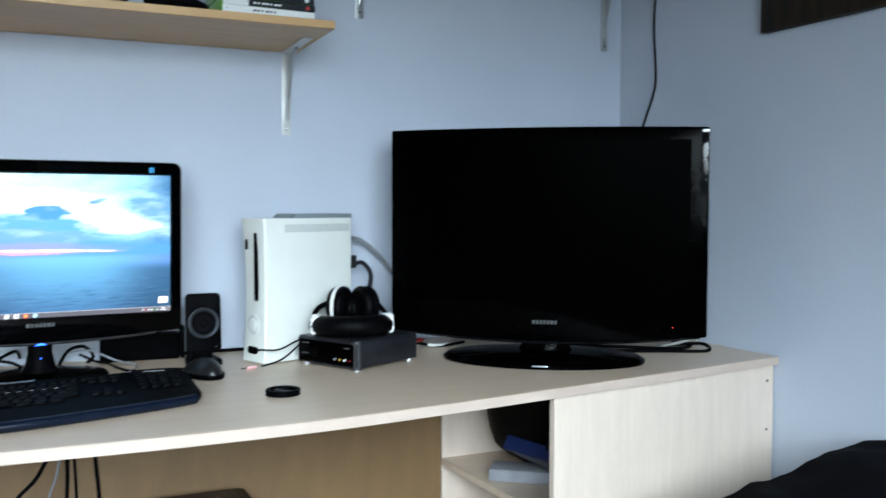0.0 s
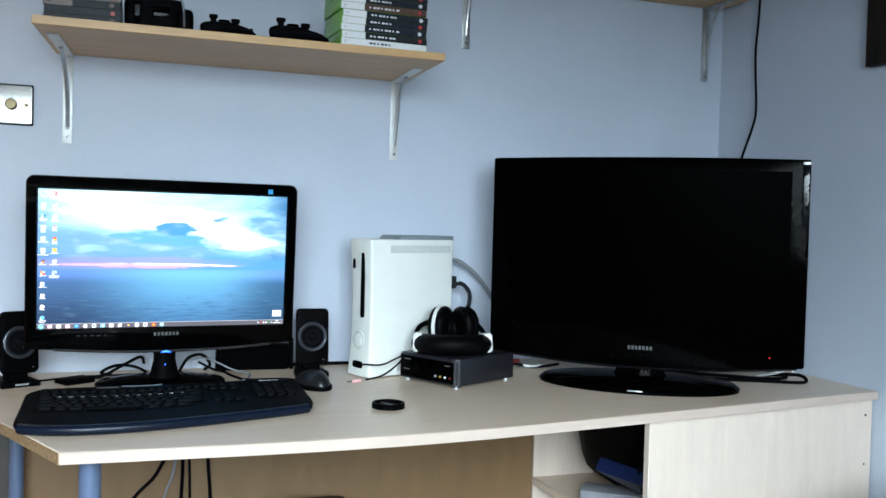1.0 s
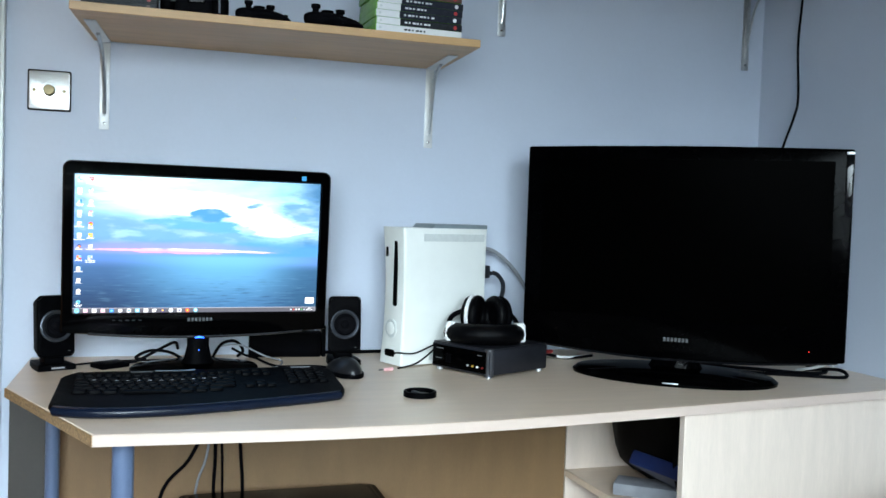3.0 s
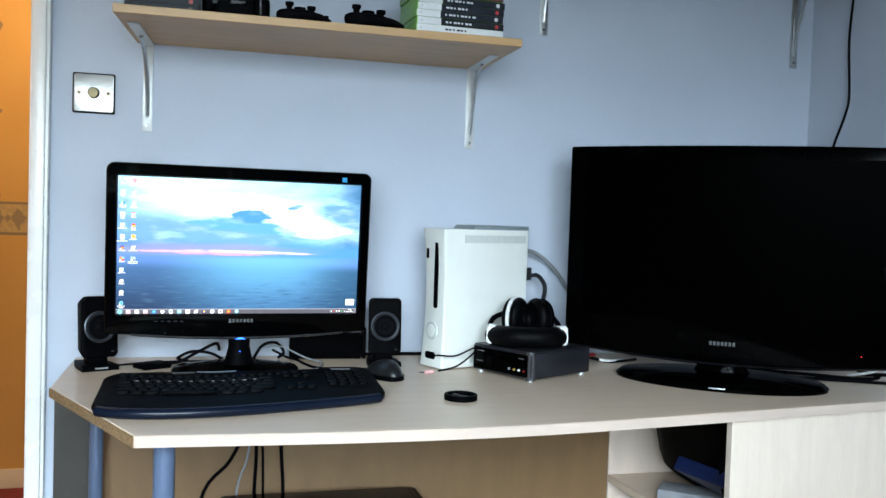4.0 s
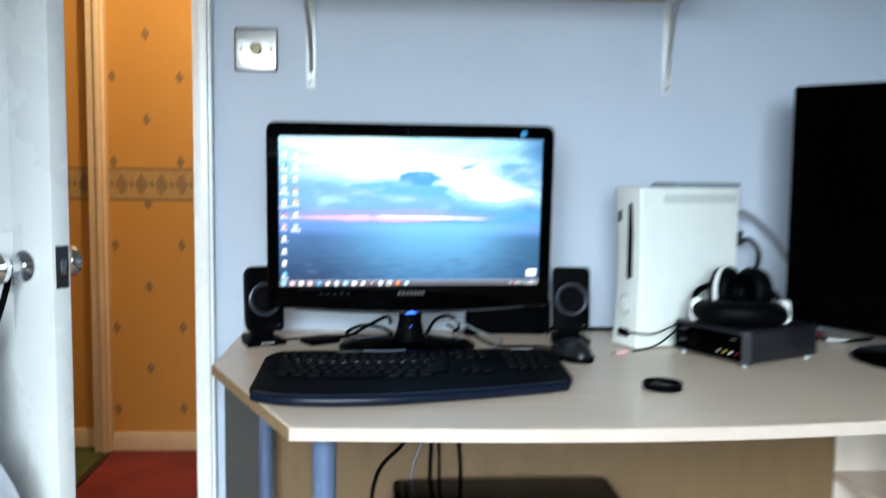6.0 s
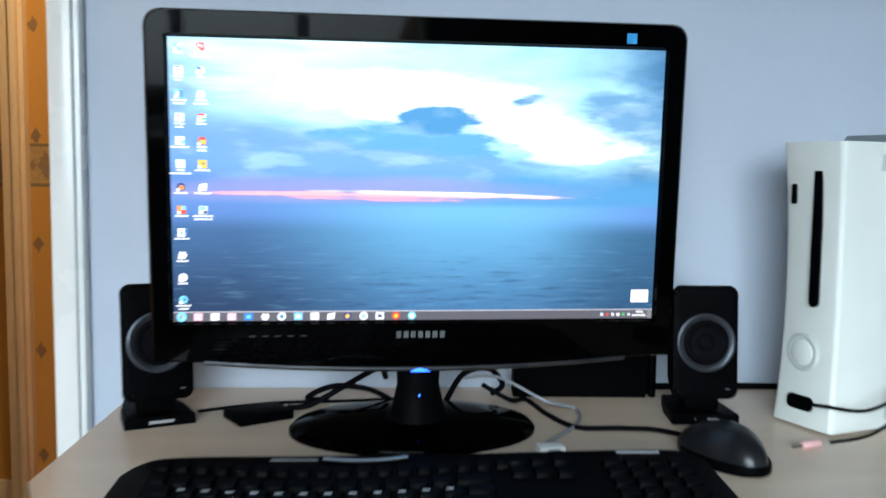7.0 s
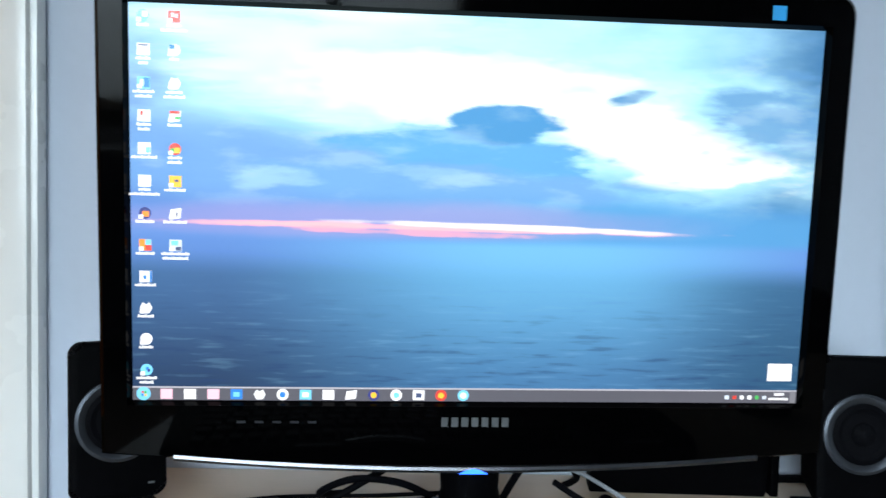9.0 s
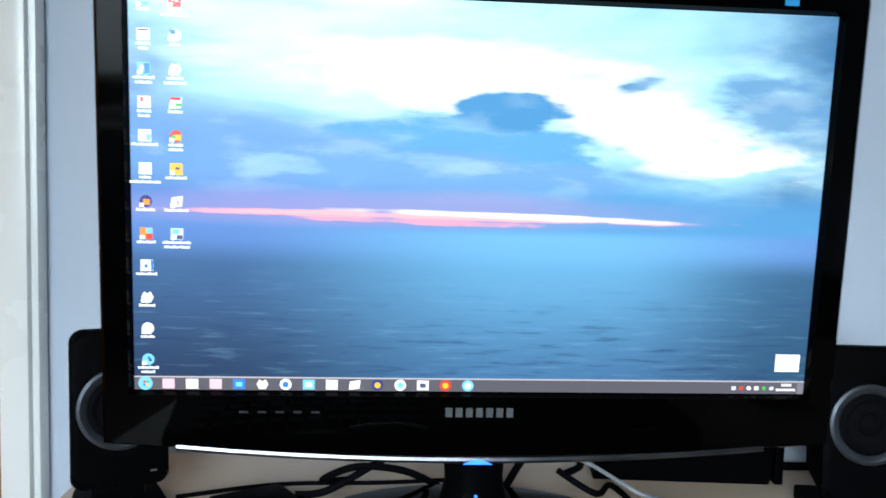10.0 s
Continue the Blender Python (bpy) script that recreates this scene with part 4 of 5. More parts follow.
    # desktop icons: base colour, shape, accents as (du, dv, half width, half height, colour)
    first = [(cyan, "round", ((0.003, -0.004, 0.004, 0.007, pale),)), (white, None, ((0.0, -0.010, 0.007, 0.002, dusk),)), (cyan, None, ((0.004, 0.0, 0.004, 0.012, blue), (-0.002, 0.0, 0.003, 0.008, pale))),
             (white, None, ((-0.003, -0.006, 0.0018, 0.006, red),)), (white, None, ((0.005, 0.004, 0.003, 0.007, cyan),)), (white, None, ((-0.0045, 0.004, 0.002, 0.003, pale),)),
             (navy, "round", ((0.001, 0.002, 0.0045, 0.007, orange),)), (orange, None, ((0.0042, -0.007, 0.0042, 0.007, cyan), (0.0042, 0.007, 0.0042, 0.007, red))),
             (white, None, ((0.007, 0.0, 0.0015, 0.014, blue), (-0.001, 0.002, 0.0022, 0.005, blue))), (white, "diamond", ()), (white, "round", ((0.002, -0.001, 0.002, 0.003, pale),)),
             (cyan, "round", ((0.001, -0.004, 0.0018, 0.004, blue), (0.003, 0.001, 0.0018, 0.004, navy)))]
    second = [(red, None, ((-0.002, -0.004, 0.002, 0.005, pale), (0.003, -0.002, 0.002, 0.005, pink))), (pale, "round", ((-0.003, -0.008, 0.0035, 0.005, blue),)), (white, "diamond", ((0.0, -0.006, 0.005, 0.006, pale),)),
              (white, "lean", ((0.0, -0.010, 0.007, 0.0035, red), (0.004, 0.004, 0.004, 0.0035, green))), (red, "round", ((0.003, 0.003, 0.004, 0.007, yellow), (-0.003, 0.004, 0.003, 0.006, green))),
              (yellow, None, ((0.002, -0.002, 0.003, 0.003, dusk),)), (white, "lean", ((0.002, 0.002, 0.001, 0.006, dusk),)), (pale, None, ((0.004, 0.008, 0.004, 0.005, dusk), (-0.001, -0.006, 0.005, 0.006, cyan)))]
    words = {0: ((5,), (6, 4), (9, 7), (6, 5), (11,), (5, 13), (8,), (8,), (9,), (7,), (6,), (9, 6)), 1: ((6, 11), (4,), (7, 9), (6,), (6, 6), (9,), (10,), (12, 11))}
    for col, u, icons in ((0, 0.0200, first), (1, 0.0622, second)):
        for i, (c, shape, accents) in enumerate(icons):
            v = 0.0315 + 0.0808 * i
            tile("desktop_icon", u - 0.0085, u + 0.0085, v - 0.0145, v + 0.0145, c, 0.0004, shape)
            for du, dv, hw, hh, colour in accents:
                tile("desktop_icon", u + du - hw, u + du + hw, v + dv - hh, v + dv + hh, colour, 0.0008)
            tile("shortcut_badge", u - 0.0085, u - 0.0025, v + 0.0045, v + 0.0145, white, 0.0010)
            # captions as rows of small bars, a bar for each letter
            for row, letters in enumerate(words[col][i]):
                for k in range(letters):
                    uu = u - letters * 0.00165 + 0.0033 * k
                    tall = 0.0016 if (k * 5 + i) % 3 == 0 else 0.0
                    tile("caption_bar", uu, uu + 0.0024, v + 0.0190 + 0.0115 * row - tall, v + 0.0250 + 0.0115 * row, white, 0.0004)
    brand_bars(mon, 0.0515, 0.0068, -0.0062, 0.1105, MARKGREY)
    for i in range(5):
        part("touch_key", bm_box(-0.170 + i * 0.0125, -0.164 + i * 0.0125, -0.0066, -0.006, 0.1092, 0.1108), GREYPLASTIC, mon)
    part("energy_sticker", bm_box(0.2005, 0.2105, -0.0066, -0.006, 0.4035, 0.4135), STICKER, mon, "small blue sticker")
    # clear lip along the bowed lower edge
    lipp = [(-0.214 + 0.428 * i / 12, -0.004, 0.0835 - 0.0095 * (1 - (i / 6 - 1) ** 2)) for i in range(13)]
    part("acrylic_lip", bm_tube(lipp, 0.0030, 8, 2), LIP, mon, "clear acrylic lower lip")
    part("power_light", bm_prism([(-0.011, 0.0718), (0.011, 0.0718), (0.0060, 0.0742), (0.002, 0.0756), (-0.002, 0.0756), (-0.0060, 0.0742)], 0.0075, 0.0085, 0.0004, 1), BLUELED, mon, "blue power light", m=STAND_UP)
    part("neck", bm_lathe([(0.034, 0.008), (0.024, 0.03), (0.019, 0.055), (0.021, 0.092)], Matrix.Translation((0, 0.025, 0)) @ Matrix.Diagonal((1.15, 0.8, 1, 1)), 24), BLACK, mon)
    part("neck_light", bm_lathe([(0.0012, 0), (0.0010, 0.0008)], Matrix.Translation((0, 0.0085, 0.046)) @ pose(0, 0, 0, 90), 10), BLUELED, mon, "tiny glowing blue dot on the neck")
    part("foot", bm_lathe([(0.131, 0), (0.131, 0.004), (0.126, 0.009), (0.08, 0.016), (0.03, 0.020), (0.001, 0.0205)], Matrix.Translation((-0.003, 0.046, 0)) @ Matrix.Diagonal((1, 0.72, 1, 1)), 48), TVBLACK, mon)
    # the head leans a little towards the sitter
    lean = pose(0, 0, cz, 3.5) @ pose(0, 0, -cz)
    for ob in mon.children:
        if ob.name.split(".")[0] not in ("neck", "neck_light", "foot"):
            ob.matrix_basis = lean @ ob.matrix_basis
    return mon


build_monitor()


# ---- television ----
def build_tv():
    yaw = math.degrees(math.atan2(1.237 - 1.641, 1.352 - 0.792))
    tv = thing("television", "glossy black flat television, switched off, on an oval stand", "television", pose((0.792 + 1.352) / 2, (1.641 + 1.237) / 2, Z, 0, 0, yaw))
    w, z0, z1 = 0.692, 0.058, 0.507
    pts = [(-w / 2 + w * i / 20, z0 - 0.020 * (1 - (i / 10 - 1) ** 2)) for i in range(21)]
    pts += [(w / 2 - w * i / 12, z1 + 0.004 * (1 - (i / 6 - 1) ** 2)) for i in range(13)]
    part("bezel", bm_prism([(x, z) for x, z in pts], -0.022, 0.030, 0.006, 3), TVBLACK, tv, m=STAND_UP)
    part("panel", bm_prism(rounded(w - 0.075, 0.352, 0.002, 2, 0, 0.305), 0.0302, 0.0308), TVGLASS, tv, "dark switched-off screen", m=STAND_UP)
    part("back_shell", bm_prism(rounded(w - 0.10, 0.36, 0.04, 5, 0, 0.28), -0.075, -0.020, 0.02, 3), BLACK, tv, m=STAND_UP)
    lipp = [(-w / 2 + 0.015 + (w - 0.03) * i / 14, -0.024, z0 + 0.001 - 0.020 * (1 - (i / 7 - 1) ** 2)) for i in range(15)]
    part("acrylic_lip", bm_tube(lipp, 0.005, 8, 2), ACRYLIC, tv, "clear acrylic lower lip")
    part("side_trim", bm_box(w / 2 - 0.0165, w / 2 - 0.001, -0.034, -0.029, 0.36, z1 - 0.008, 0.002), ACRYLIC, tv, "glossy clear side edge")
    part("top_catch", bm_box(w / 2 - 0.017, w / 2 - 0.001, -0.035, -0.029, z1 - 0.012, z1 - 0.005, 0.002), SILVER, tv)
    brand_bars(tv, 0.056, 0.0085, -0.0305, 0.083, MARKGREY)
    part("standby_light", bm_lathe([(0.0011, 0), (0.0009, 0.0006)], Matrix.Translation((0.275, -0.0302, 0.078)) @ pose(0, 0, 0, 90), 10), REDLED, tv)
    part("neck", bm_lathe([(0.052, 0.014), (0.045, 0.03), (0.043, 0.075)], Matrix.Translation((0, 0.0, 0)) @ Matrix.Diagonal((1.2, 0.55, 1, 1)), 24), TVBLACK, tv)
    part("foot", bm_lathe([(0.214, 0), (0.215, 0.006), (0.205, 0.014), (0.12, 0.019), (0.001, 0.021)], Matrix.Translation((-0.004, -0.026, 0)) @ Matrix.Diagonal((1.03, 0.62, 1, 1)), 56), TVBLACK, tv)
    # thin silver bar standing in for a glint on the foot's front edge
    part("foot_badge", bm_box(-0.016, 0.016, -0.1625, -0.157, 0.0065, 0.0085, 0.0005), SILVER, tv)
    return tv


build_tv()


# ---- speakers ----
def build_speaker(m, label):
    s = thing("speaker", label, "speaker", m, "desk speakers")
    tilt = pose(0, 0, 0.024, -5, 0, 0)
    body = bm_prism(rounded(0.074, 0.126, 0.011, 5, 0, 0.066), -0.062, 0.0, 0.005, 2)
    for v in body.verts:
        if v.co.z < -0.03:
            v.co.x *= 0.72
            v.co.y = 0.066 + (v.co.y - 0.066) * 0.86
    cab = part("cabinet", body, BLACK, s, m=tilt @ STAND_UP)
    part("surround", bm_lathe([(0.0325, 0), (0.0325, 0.0022), (0.030, 0.0032), (0.0255, 0.0018), (0.0245, 0.0006)], Matrix.Translation((0, 0.066, 0)), 36), RINGGREY, cab, "grey ring round the cone")
    part("cone", bm_lathe([(0.0248, 0.0004), (0.021, 0.0022), (0.018, 0.0006), (0.010, -0.001), (0.0095, 0.0014), (0.006, 0.004), (0.0005, 0.005)], Matrix.Translation((0, 0.066, 0.0012)), 32), SOFTBLACK, cab)
    part("badge", bm_box(0.022, 0.027, 0.014, 0.0155, 0.0, 0.0006), MARKGREY, cab)
    part("foot", bm_prism([(-0.037, -0.004), (0.037, -0.004), (0.034, 0.045), (0.026, 0.085), (-0.026, 0.085), (-0.034, 0.045)], 0, 0.012, 0.003, 2, top_only=True), BLACK, s)
    part("stem", bm_box(-0.02, 0.02, 0.012, 0.05, 0.011, 0.034, 0.006), BLACK, s)
    part("maker_mark", bm_box(-0.012, 0.014, -0.0048, -0.004, 0.0042, 0.0072), SILVER, s)
    return s


build_speaker(pose(0.3625, 1.656, Z, 0, 0, -2), "small black desk speaker beside the white console")
build_speaker(pose(-0.230, 1.654, Z, 0, 0, 24), "small black desk speaker half hidden by the monitor")


# ---- console ----
def build_console():
    yaw = 21.5
    c = thing("games_console", "white games console standing upright", "games console", pose(0.477, 1.600, Z, 0, 0, yaw))
    # x runs back along the side, y across the front, from the near front edge
    D, W, H = 0.247, 0.083, 0.308
    bm = bmesh.new()
    nz = 24
    def pinch(z):
        t = (z / H - 0.5) * 2
        return 0.007 * (1 - t * t)
    rings = []
    for i in range(nz + 1):
        z = 0.003 + H * i / nz
        p = pinch(z - 0.003)
        ringv = []
        outline = rounded(D, W, 0.006, 3, D / 2, W / 2)
        for x, y in outline:
            k = 1 - x / D
            ringv.append(bm.verts.new((x + p * 1.0 * max(0, k), W / 2 + (y - W / 2) * (1 - p / W * 1.1 * (0.4 + 0.6 * k)), z)))
        rings.append(ringv)
    for a, b in zip(rings, rings[1:]):
        for i in range(len(a)):
            bm.faces.new((a[i], a[(i + 1) % len(a)], b[(i + 1) % len(a)], b[i]))
    bm.faces.new(rings[0]), bm.faces.new(rings[-1])
    bmesh.ops.recalc_face_normals(bm, faces=bm.faces[:])
    part("shell", bm, CONSOLE, c)
    face = lambda y, z: Matrix.Translation((pinch(z) - 0.0002, y, z)) @ pose(0, 0, 0, 90, 0, -90)
    part("disc_tray", bm_prism(rounded(0.0125, 0.172, 0.006, 5), -0.001, 0.003, 0.0008, 1), BLACK, c, "dark disc tray slot", m=face(0.034, 0.220))
    part("eject_button", bm_prism(rounded(0.006, 0.022, 0.002, 4), -0.001, 0.003, 0.0006, 1), BLACK, c, m=face(0.066, 0.255))
    part("button_ring", bm_lathe([(0.021, -0.001), (0.021, 0.0015), (0.019, 0.0032), (0.0150, 0.0026)], seg=30), CONSOLE2, c, m=face(0.045, 0.083))
    part("power_button", bm_lathe([(0.0145, 0), (0.0142, 0.0036), (0.012, 0.0046), (0.0005, 0.0046)], seg=28), CONSOLE, c, m=face(0.045, 0.083))
    part("port_flap", bm_prism(rounded(0.036, 0.016, 0.006, 5), -0.001, 0.0022, 0.0008, 1), BLACK, c, "dark controller port", m=face(0.044, 0.028))
    # grilles on the broad side
    g = bm_box(0.056, 0.236, -0.0008, 0.0006, 0.281, 0.298, 0.0003)
    gr = part("side_grille", g, CONSOLE2, c, "light grey ventilation grille")
    for i in range(22):
        for j in range(3):
            part("grille_hole", bm_box(0.070 + i * 0.0072, 0.0735 + i * 0.0072, -0.0012, -0.0007, 0.2840 + j * 0.0043, 0.2863 + j * 0.0043), CONSOLE2, gr) if (i + j) % 2 and i < 12 else None
    part("side_label", bm_box(0.080, 0.130, -0.0008, 0.0004, 0.012, 0.028, 0.0003), CONSOLE2, c)
    hd = [(0.074, 0.306), (0.088, 0.3205), (0.247, 0.3205), (0.247, 0.306)]
    part("hard_drive", bm_prism(hd, -0.076, -0.002, 0.002, 2), SLATE, c, "slate grey hard drive on top", m=STAND_UP)
    return c


build_console()


# ---- capture box with headphones on it ----
BOXYAW = 27.0
box = thing("capture_box", "gunmetal and black square video box with front sockets", "video box", pose(0.626, 1.440, Z, 0, 0, BOXYAW))
part("body", bm_box(0, 0.192, 0, 0.172, 0.006, 0.060, 0.004), GUN, box)
part("lid", bm_box(0.002, 0.190, 0.002, 0.170, 0.060, 0.0625, 0.001), GUN, box)
part("front_panel", bm_box(-0.0015, 0.0, 0.008, 0.168, 0.010, 0.056, 0.0004), TVBLACK, box, "black front panel")
part("corner_post", bm_lathe([(0.010, 0.004), (0.010, 0.063)], Matrix.Translation((0.0085, 0.0085, 0)), 20), POST, box, "bright metal corner post")
for x, y in ((0.012, 0.012), (0.178, 0.012), (0.012, 0.158), (0.178, 0.158)):
    part("foot", bm_lathe([(0.007, 0), (0.007, 0.007)], Matrix.Translation((x, y, 0)), 14), SILVER, box)
for y, mat in ((0.060, SILVER), (0.046, PLUGYELLOW), (0.032, WHITEPLASTIC), (0.018, PLUGRED)):
    part("socket", bm_lathe([(0.0024, 0), (0.0024, 0.003), (0.0015, 0.0032), (0.0013, 0.0005)], Matrix.Translation((-0.0015, y, 0.022)) @ pose(0, 0, 0, 0, -90, 0), 12), mat, box)
part("sensor", bm_box(-0.0022, -0.0014, 0.112, 0.128, 0.020, 0.040), BLACK, box)
for y0, y1, z in ((0.136, 0.160, 0.048), (0.140, 0.158, 0.026), (0.020, 0.034, 0.046)):
    part("print", bm_box(-0.0021, -0.0014, y0, y1, z, z + 0.002), MARKGREY, box)


def build_headphones():
    h = thing("headphones", "black padded headphones with white trim lying on the box", "headphones", pose(0.650, 1.535, Z + 0.0628, 0, 0, -14) @ Matrix.Scale(0.93, 4))
    band = []
    for i in range(13):
        a = radians(195 + 150 * i / 12)
        band.append((0.078 * math.cos(a), 0.030 + 0.075 * math.sin(a), 0.022 + 0.004 * math.sin(radians(180 * i / 12))))
    part("headband", bm_tube(band, 0.0245, 14, 3, flat=1.0), LEATHER, h, "thick black padded headband")
    for s in (-1, 1):
        part("slider", bm_prism(rounded(0.022, 0.046, 0.008, 4), -0.014, 0.018, 0.005, 2), WHITEPLASTIC, h, "white band end", m=Matrix.Translation((s * 0.080, 0.004, 0.026)) @ pose(0, 0, 0, 82, 0, s * 20))
        cup = part("ear_cup", bm_lathe([(0.001, -0.016), (0.026, -0.015), (0.037, -0.008), (0.040, 0.0), (0.038, 0.006)], seg=32), BLACK, h, m=Matrix.Translation((s * 0.036 + 0.006, 0.060, 0.060)) @ pose(0, 0, 0, 90, 0, -s * 60) @ Matrix.Diagonal((1.05, 1.18, 1, 1)))
        if s < 0:
            part("white_ring", bm_lathe([(0.0395, 0.001), (0.0425, 0.003), (0.0425, 0.009), (0.0395, 0.0105)], seg=32), WHITEPLASTIC, cup, "white trim ring")
        part("ear_lining", bm_lathe([(0.031, 0.012), (0.030, 0.022), (0.0005, 0.024)], seg=24), LEATHER, cup)
        part("ear_pad", bm_tube([(0.028 * math.cos(2 * math.pi * i / 12), 0.028 * math.sin(2 * math.pi * i / 12), 0.017) for i in range(12)], 0.0135, 12, 2, closed=True), LEATHER, cup, "thick black ear pad")
        part("yoke", bm_tube([(s * 0.074, 0.028, 0.026), (s * 0.083, 0.048, 0.040), (s * 0.072, 0.062, 0.058), (s * 0.050 + 0.006, 0.068, 0.070)], 0.006, 8, 4), BLACK, h)
    return h


build_headphones()

# ---- lens ring ----
ringt = thing("filter_ring", "black ring-shaped lens cap lying on the desk", "lens cap", pose(0.434, 1.300, Z, 0, 0, 20))
part("rim", bm_lathe([(0.0235, 0), (0.0310, 0.0), (0.0312, 0.009), (0.030, 0.0105), (0.0262, 0.0105), (0.0255, 0.003), (0.0235, 0.002)], seg=40), BLACK, ringt)
part("plate", bm_lathe([(0.0238, 0.0005), (0.0238, 0.0030), (0.0005, 0.0030)], seg=32), GREYPLASTIC, ringt)
part("grip_bar", bm_box(-0.004, 0.004, -0.0235, 0.0235, 0.003, 0.007, 0.0015), GREYPLASTIC, ringt)


# ---- keyboard ----
def build_keyboard():
    k = thing("keyboard", "worn black full-size keyboard with a curved front edge", "keyboard", pose(0.045, 1.22, Z))
    front = [(-0.252, 0.045), (-0.240, 0.012), (-0.205, -0.010), (-0.140, -0.022), (-0.060, -0.018), (0.020, -0.002), (0.110, 0.022), (0.190, 0.047), (0.232, 0.066), (0.248, 0.096)]
    back = [(0.246, 0.225), (0.234, 0.246), (0.200, 0.252), (0.05, 0.244), (-0.10, 0.240), (-0.21, 0.238), (-0.238, 0.226), (-0.250, 0.200)]
    outline = [(p.x, p.y) for p in smooth_path([(x, y, 0) for x, y in front], 3)] + [(p.x, p.y) for p in smooth_path([(x, y, 0) for x, y in back], 3)]
    height = lambda y: 0.011 + 0.020 * max(0.0, min(1.0, y / 0.24))
    cx, cy = 0.0, 0.11
    grow = lambda d: [(cx + (x - cx) * (1 - d), cy + (y - cy) * (1 - d * 1.9)) for x, y in outline]
    bm = bmesh.new()
    layers = []
    for d, f in ((0.006, 0.05), (0.0, 0.3), (0.0, 0.62), (0.012, 0.93), (0.03, 1.0)):
        layers.append([bm.verts.new((x, y, 0.001 + f * height(y))) for x, y in grow(d)])
    n = len(outline)
    for a, b in zip(layers, layers[1:]):
        for i in range(n):
            bm.faces.new((a[i], a[(i + 1) % n], b[(i + 1) % n], b[i]))
    bm.faces.new(layers[0][::-1]), bm.faces.new(layers[-1])
    bmesh.ops.recalc_face_normals(bm, faces=bm.faces[:])
    part("shell", bm, BLACK, k)
    rest = [p for p in smooth_path([(x, y - 0.0015, 0.0075 + 0.002) for x, y in front[1:-1]], 3)]
    part("wrist_edge", bm_tube([tuple(p) for p in rest], 0.0088, 10, 1), NAVY, k, "blue-black shiny front edge")
    # keys in five rows and a function row
    shared = {}
    def key_mesh(w):
        w = round(w, 4)
        if w not in shared:
            b = bm_prism(rounded(w, 0.0160, 0.002, 2), 0, 0.0042, 0.0)
            for v in b.verts:
                if v.co.z > 0.003:
                    v.co.x *= 0.86
                    v.co.y *= 0.84
            shared[w] = mesh_of("key", b, KEYBLACK)
        return shared[w]
    # pale bar that paints a gleam, set on the keys of one row
    legend = mesh_of("legend", bm_box(-0.0034, 0.0026, -0.0012, 0.0012, 0.0042, 0.0044), MARK_GLEAM)
    rows = [(0.205, [0.013] * 18, 0.0035), (0.178, [0.017] * 13 + [0.032], 0.0018), (0.158, [0.025] + [0.017] * 12 + [0.024], 0.0018), (0.138, [0.029] + [0.017] * 11 + [0.039], 0.0018), (0.118, [0.037] + [0.017] * 10 + [0.049], 0.0018), (0.097, [0.025, 0.021, 0.024, 0.098, 0.024, 0.021, 0.025], 0.0022)]
    slope = math.degrees(math.atan(0.020 / 0.24))
    for yy, widths, gap in rows:
        x = -0.222
        for w in widths:
            xc = x + w / 2
            bow = 0.016 * math.sin((xc + 0.23) / 0.30 * math.pi) - 0.006
            y = yy - bow
            ob = new("key", key_mesh(w))
            ob.parent, ob.matrix_local = k, pose(xc, y, height(y) + 0.001, slope, 0, 0)
            if yy == 0.158 and w < 0.02:
                gleam_ob = new("legend", legend)
                gleam_ob.parent, gleam_ob.matrix_local = ob, pose(-0.002, 0.002, 0)
            x += w + gap
    for yy, n0, x0 in ((0.200, 3, 0.066), (0.176, 3, 0.066), (0.118, 1, 0.086), (0.097, 3, 0.066), (0.190, 4, 0.146), (0.170, 4, 0.146), (0.150, 4, 0.146), (0.130, 4, 0.146), (0.110, 4, 0.146)):
        for i in range(n0):
            ob = new("key", key_mesh(0.0168))
            y = yy + 0.016 + (0.006 if x0 > 0.1 else 0)
            ob.parent, ob.matrix_local = k, pose(x0 + 0.012 + i * 0.0190, y, height(y) + 0.001, slope, 0, 0)
    part("logo_arc", bm_tube([(-0.085, 0.222, 0.0325), (-0.060, 0.215, 0.0330), (-0.035, 0.217, 0.0330), (-0.015, 0.226, 0.0325)], 0.0034, 8, 4, flat=0.4), STAYSTEEL, k, "bright curved logo strip")
    part("status_light", bm_lathe([(0.0014, 0), (0.0012, 0.001)], Matrix.Translation((0.014, 0.150, height(0.150) + 0.001)), 10), BLUELED, k, "small blue light")
    part("media_strip", bm_box(-0.13, -0.09, 0.222, 0.229, 0.0298, 0.0315, 0.001), MARKGREY, k)
    part("maker_mark", bm_box(0.168, 0.206, 0.236, 0.240, 0.0305, 0.0322), MARK_GLEAM, k)
    return k


build_keyboard()


# ---- mouse ----
mouse = thing("mouse", "dark grey cordless mouse with a black base", "mouse", pose(0.338, 1.535, Z, 0, 0, 14))
bm = bmesh.new()
bmesh.ops.create_icosphere(bm, subdivisions=4, radius=1)
for v in bm.verts:
    c = v.co
    s = 1 + 0.12 * c.y
    v.co = Vector((c.x * 0.033 * s, c.y * 0.058, max(0.002, 0.004 + max(c.z, -0.05) * 0.034 * (1 - 0.25 * c.y))))
part("shell", bm, MOUSEGREY, mouse)
part("base", bm_prism([(0.0345 * math.cos(radians(a * 10)), 0.0595 * math.sin(radians(a * 10))) for a in range(36)], 0.0, 0.010, 0.003, 2), BLACK, mouse)
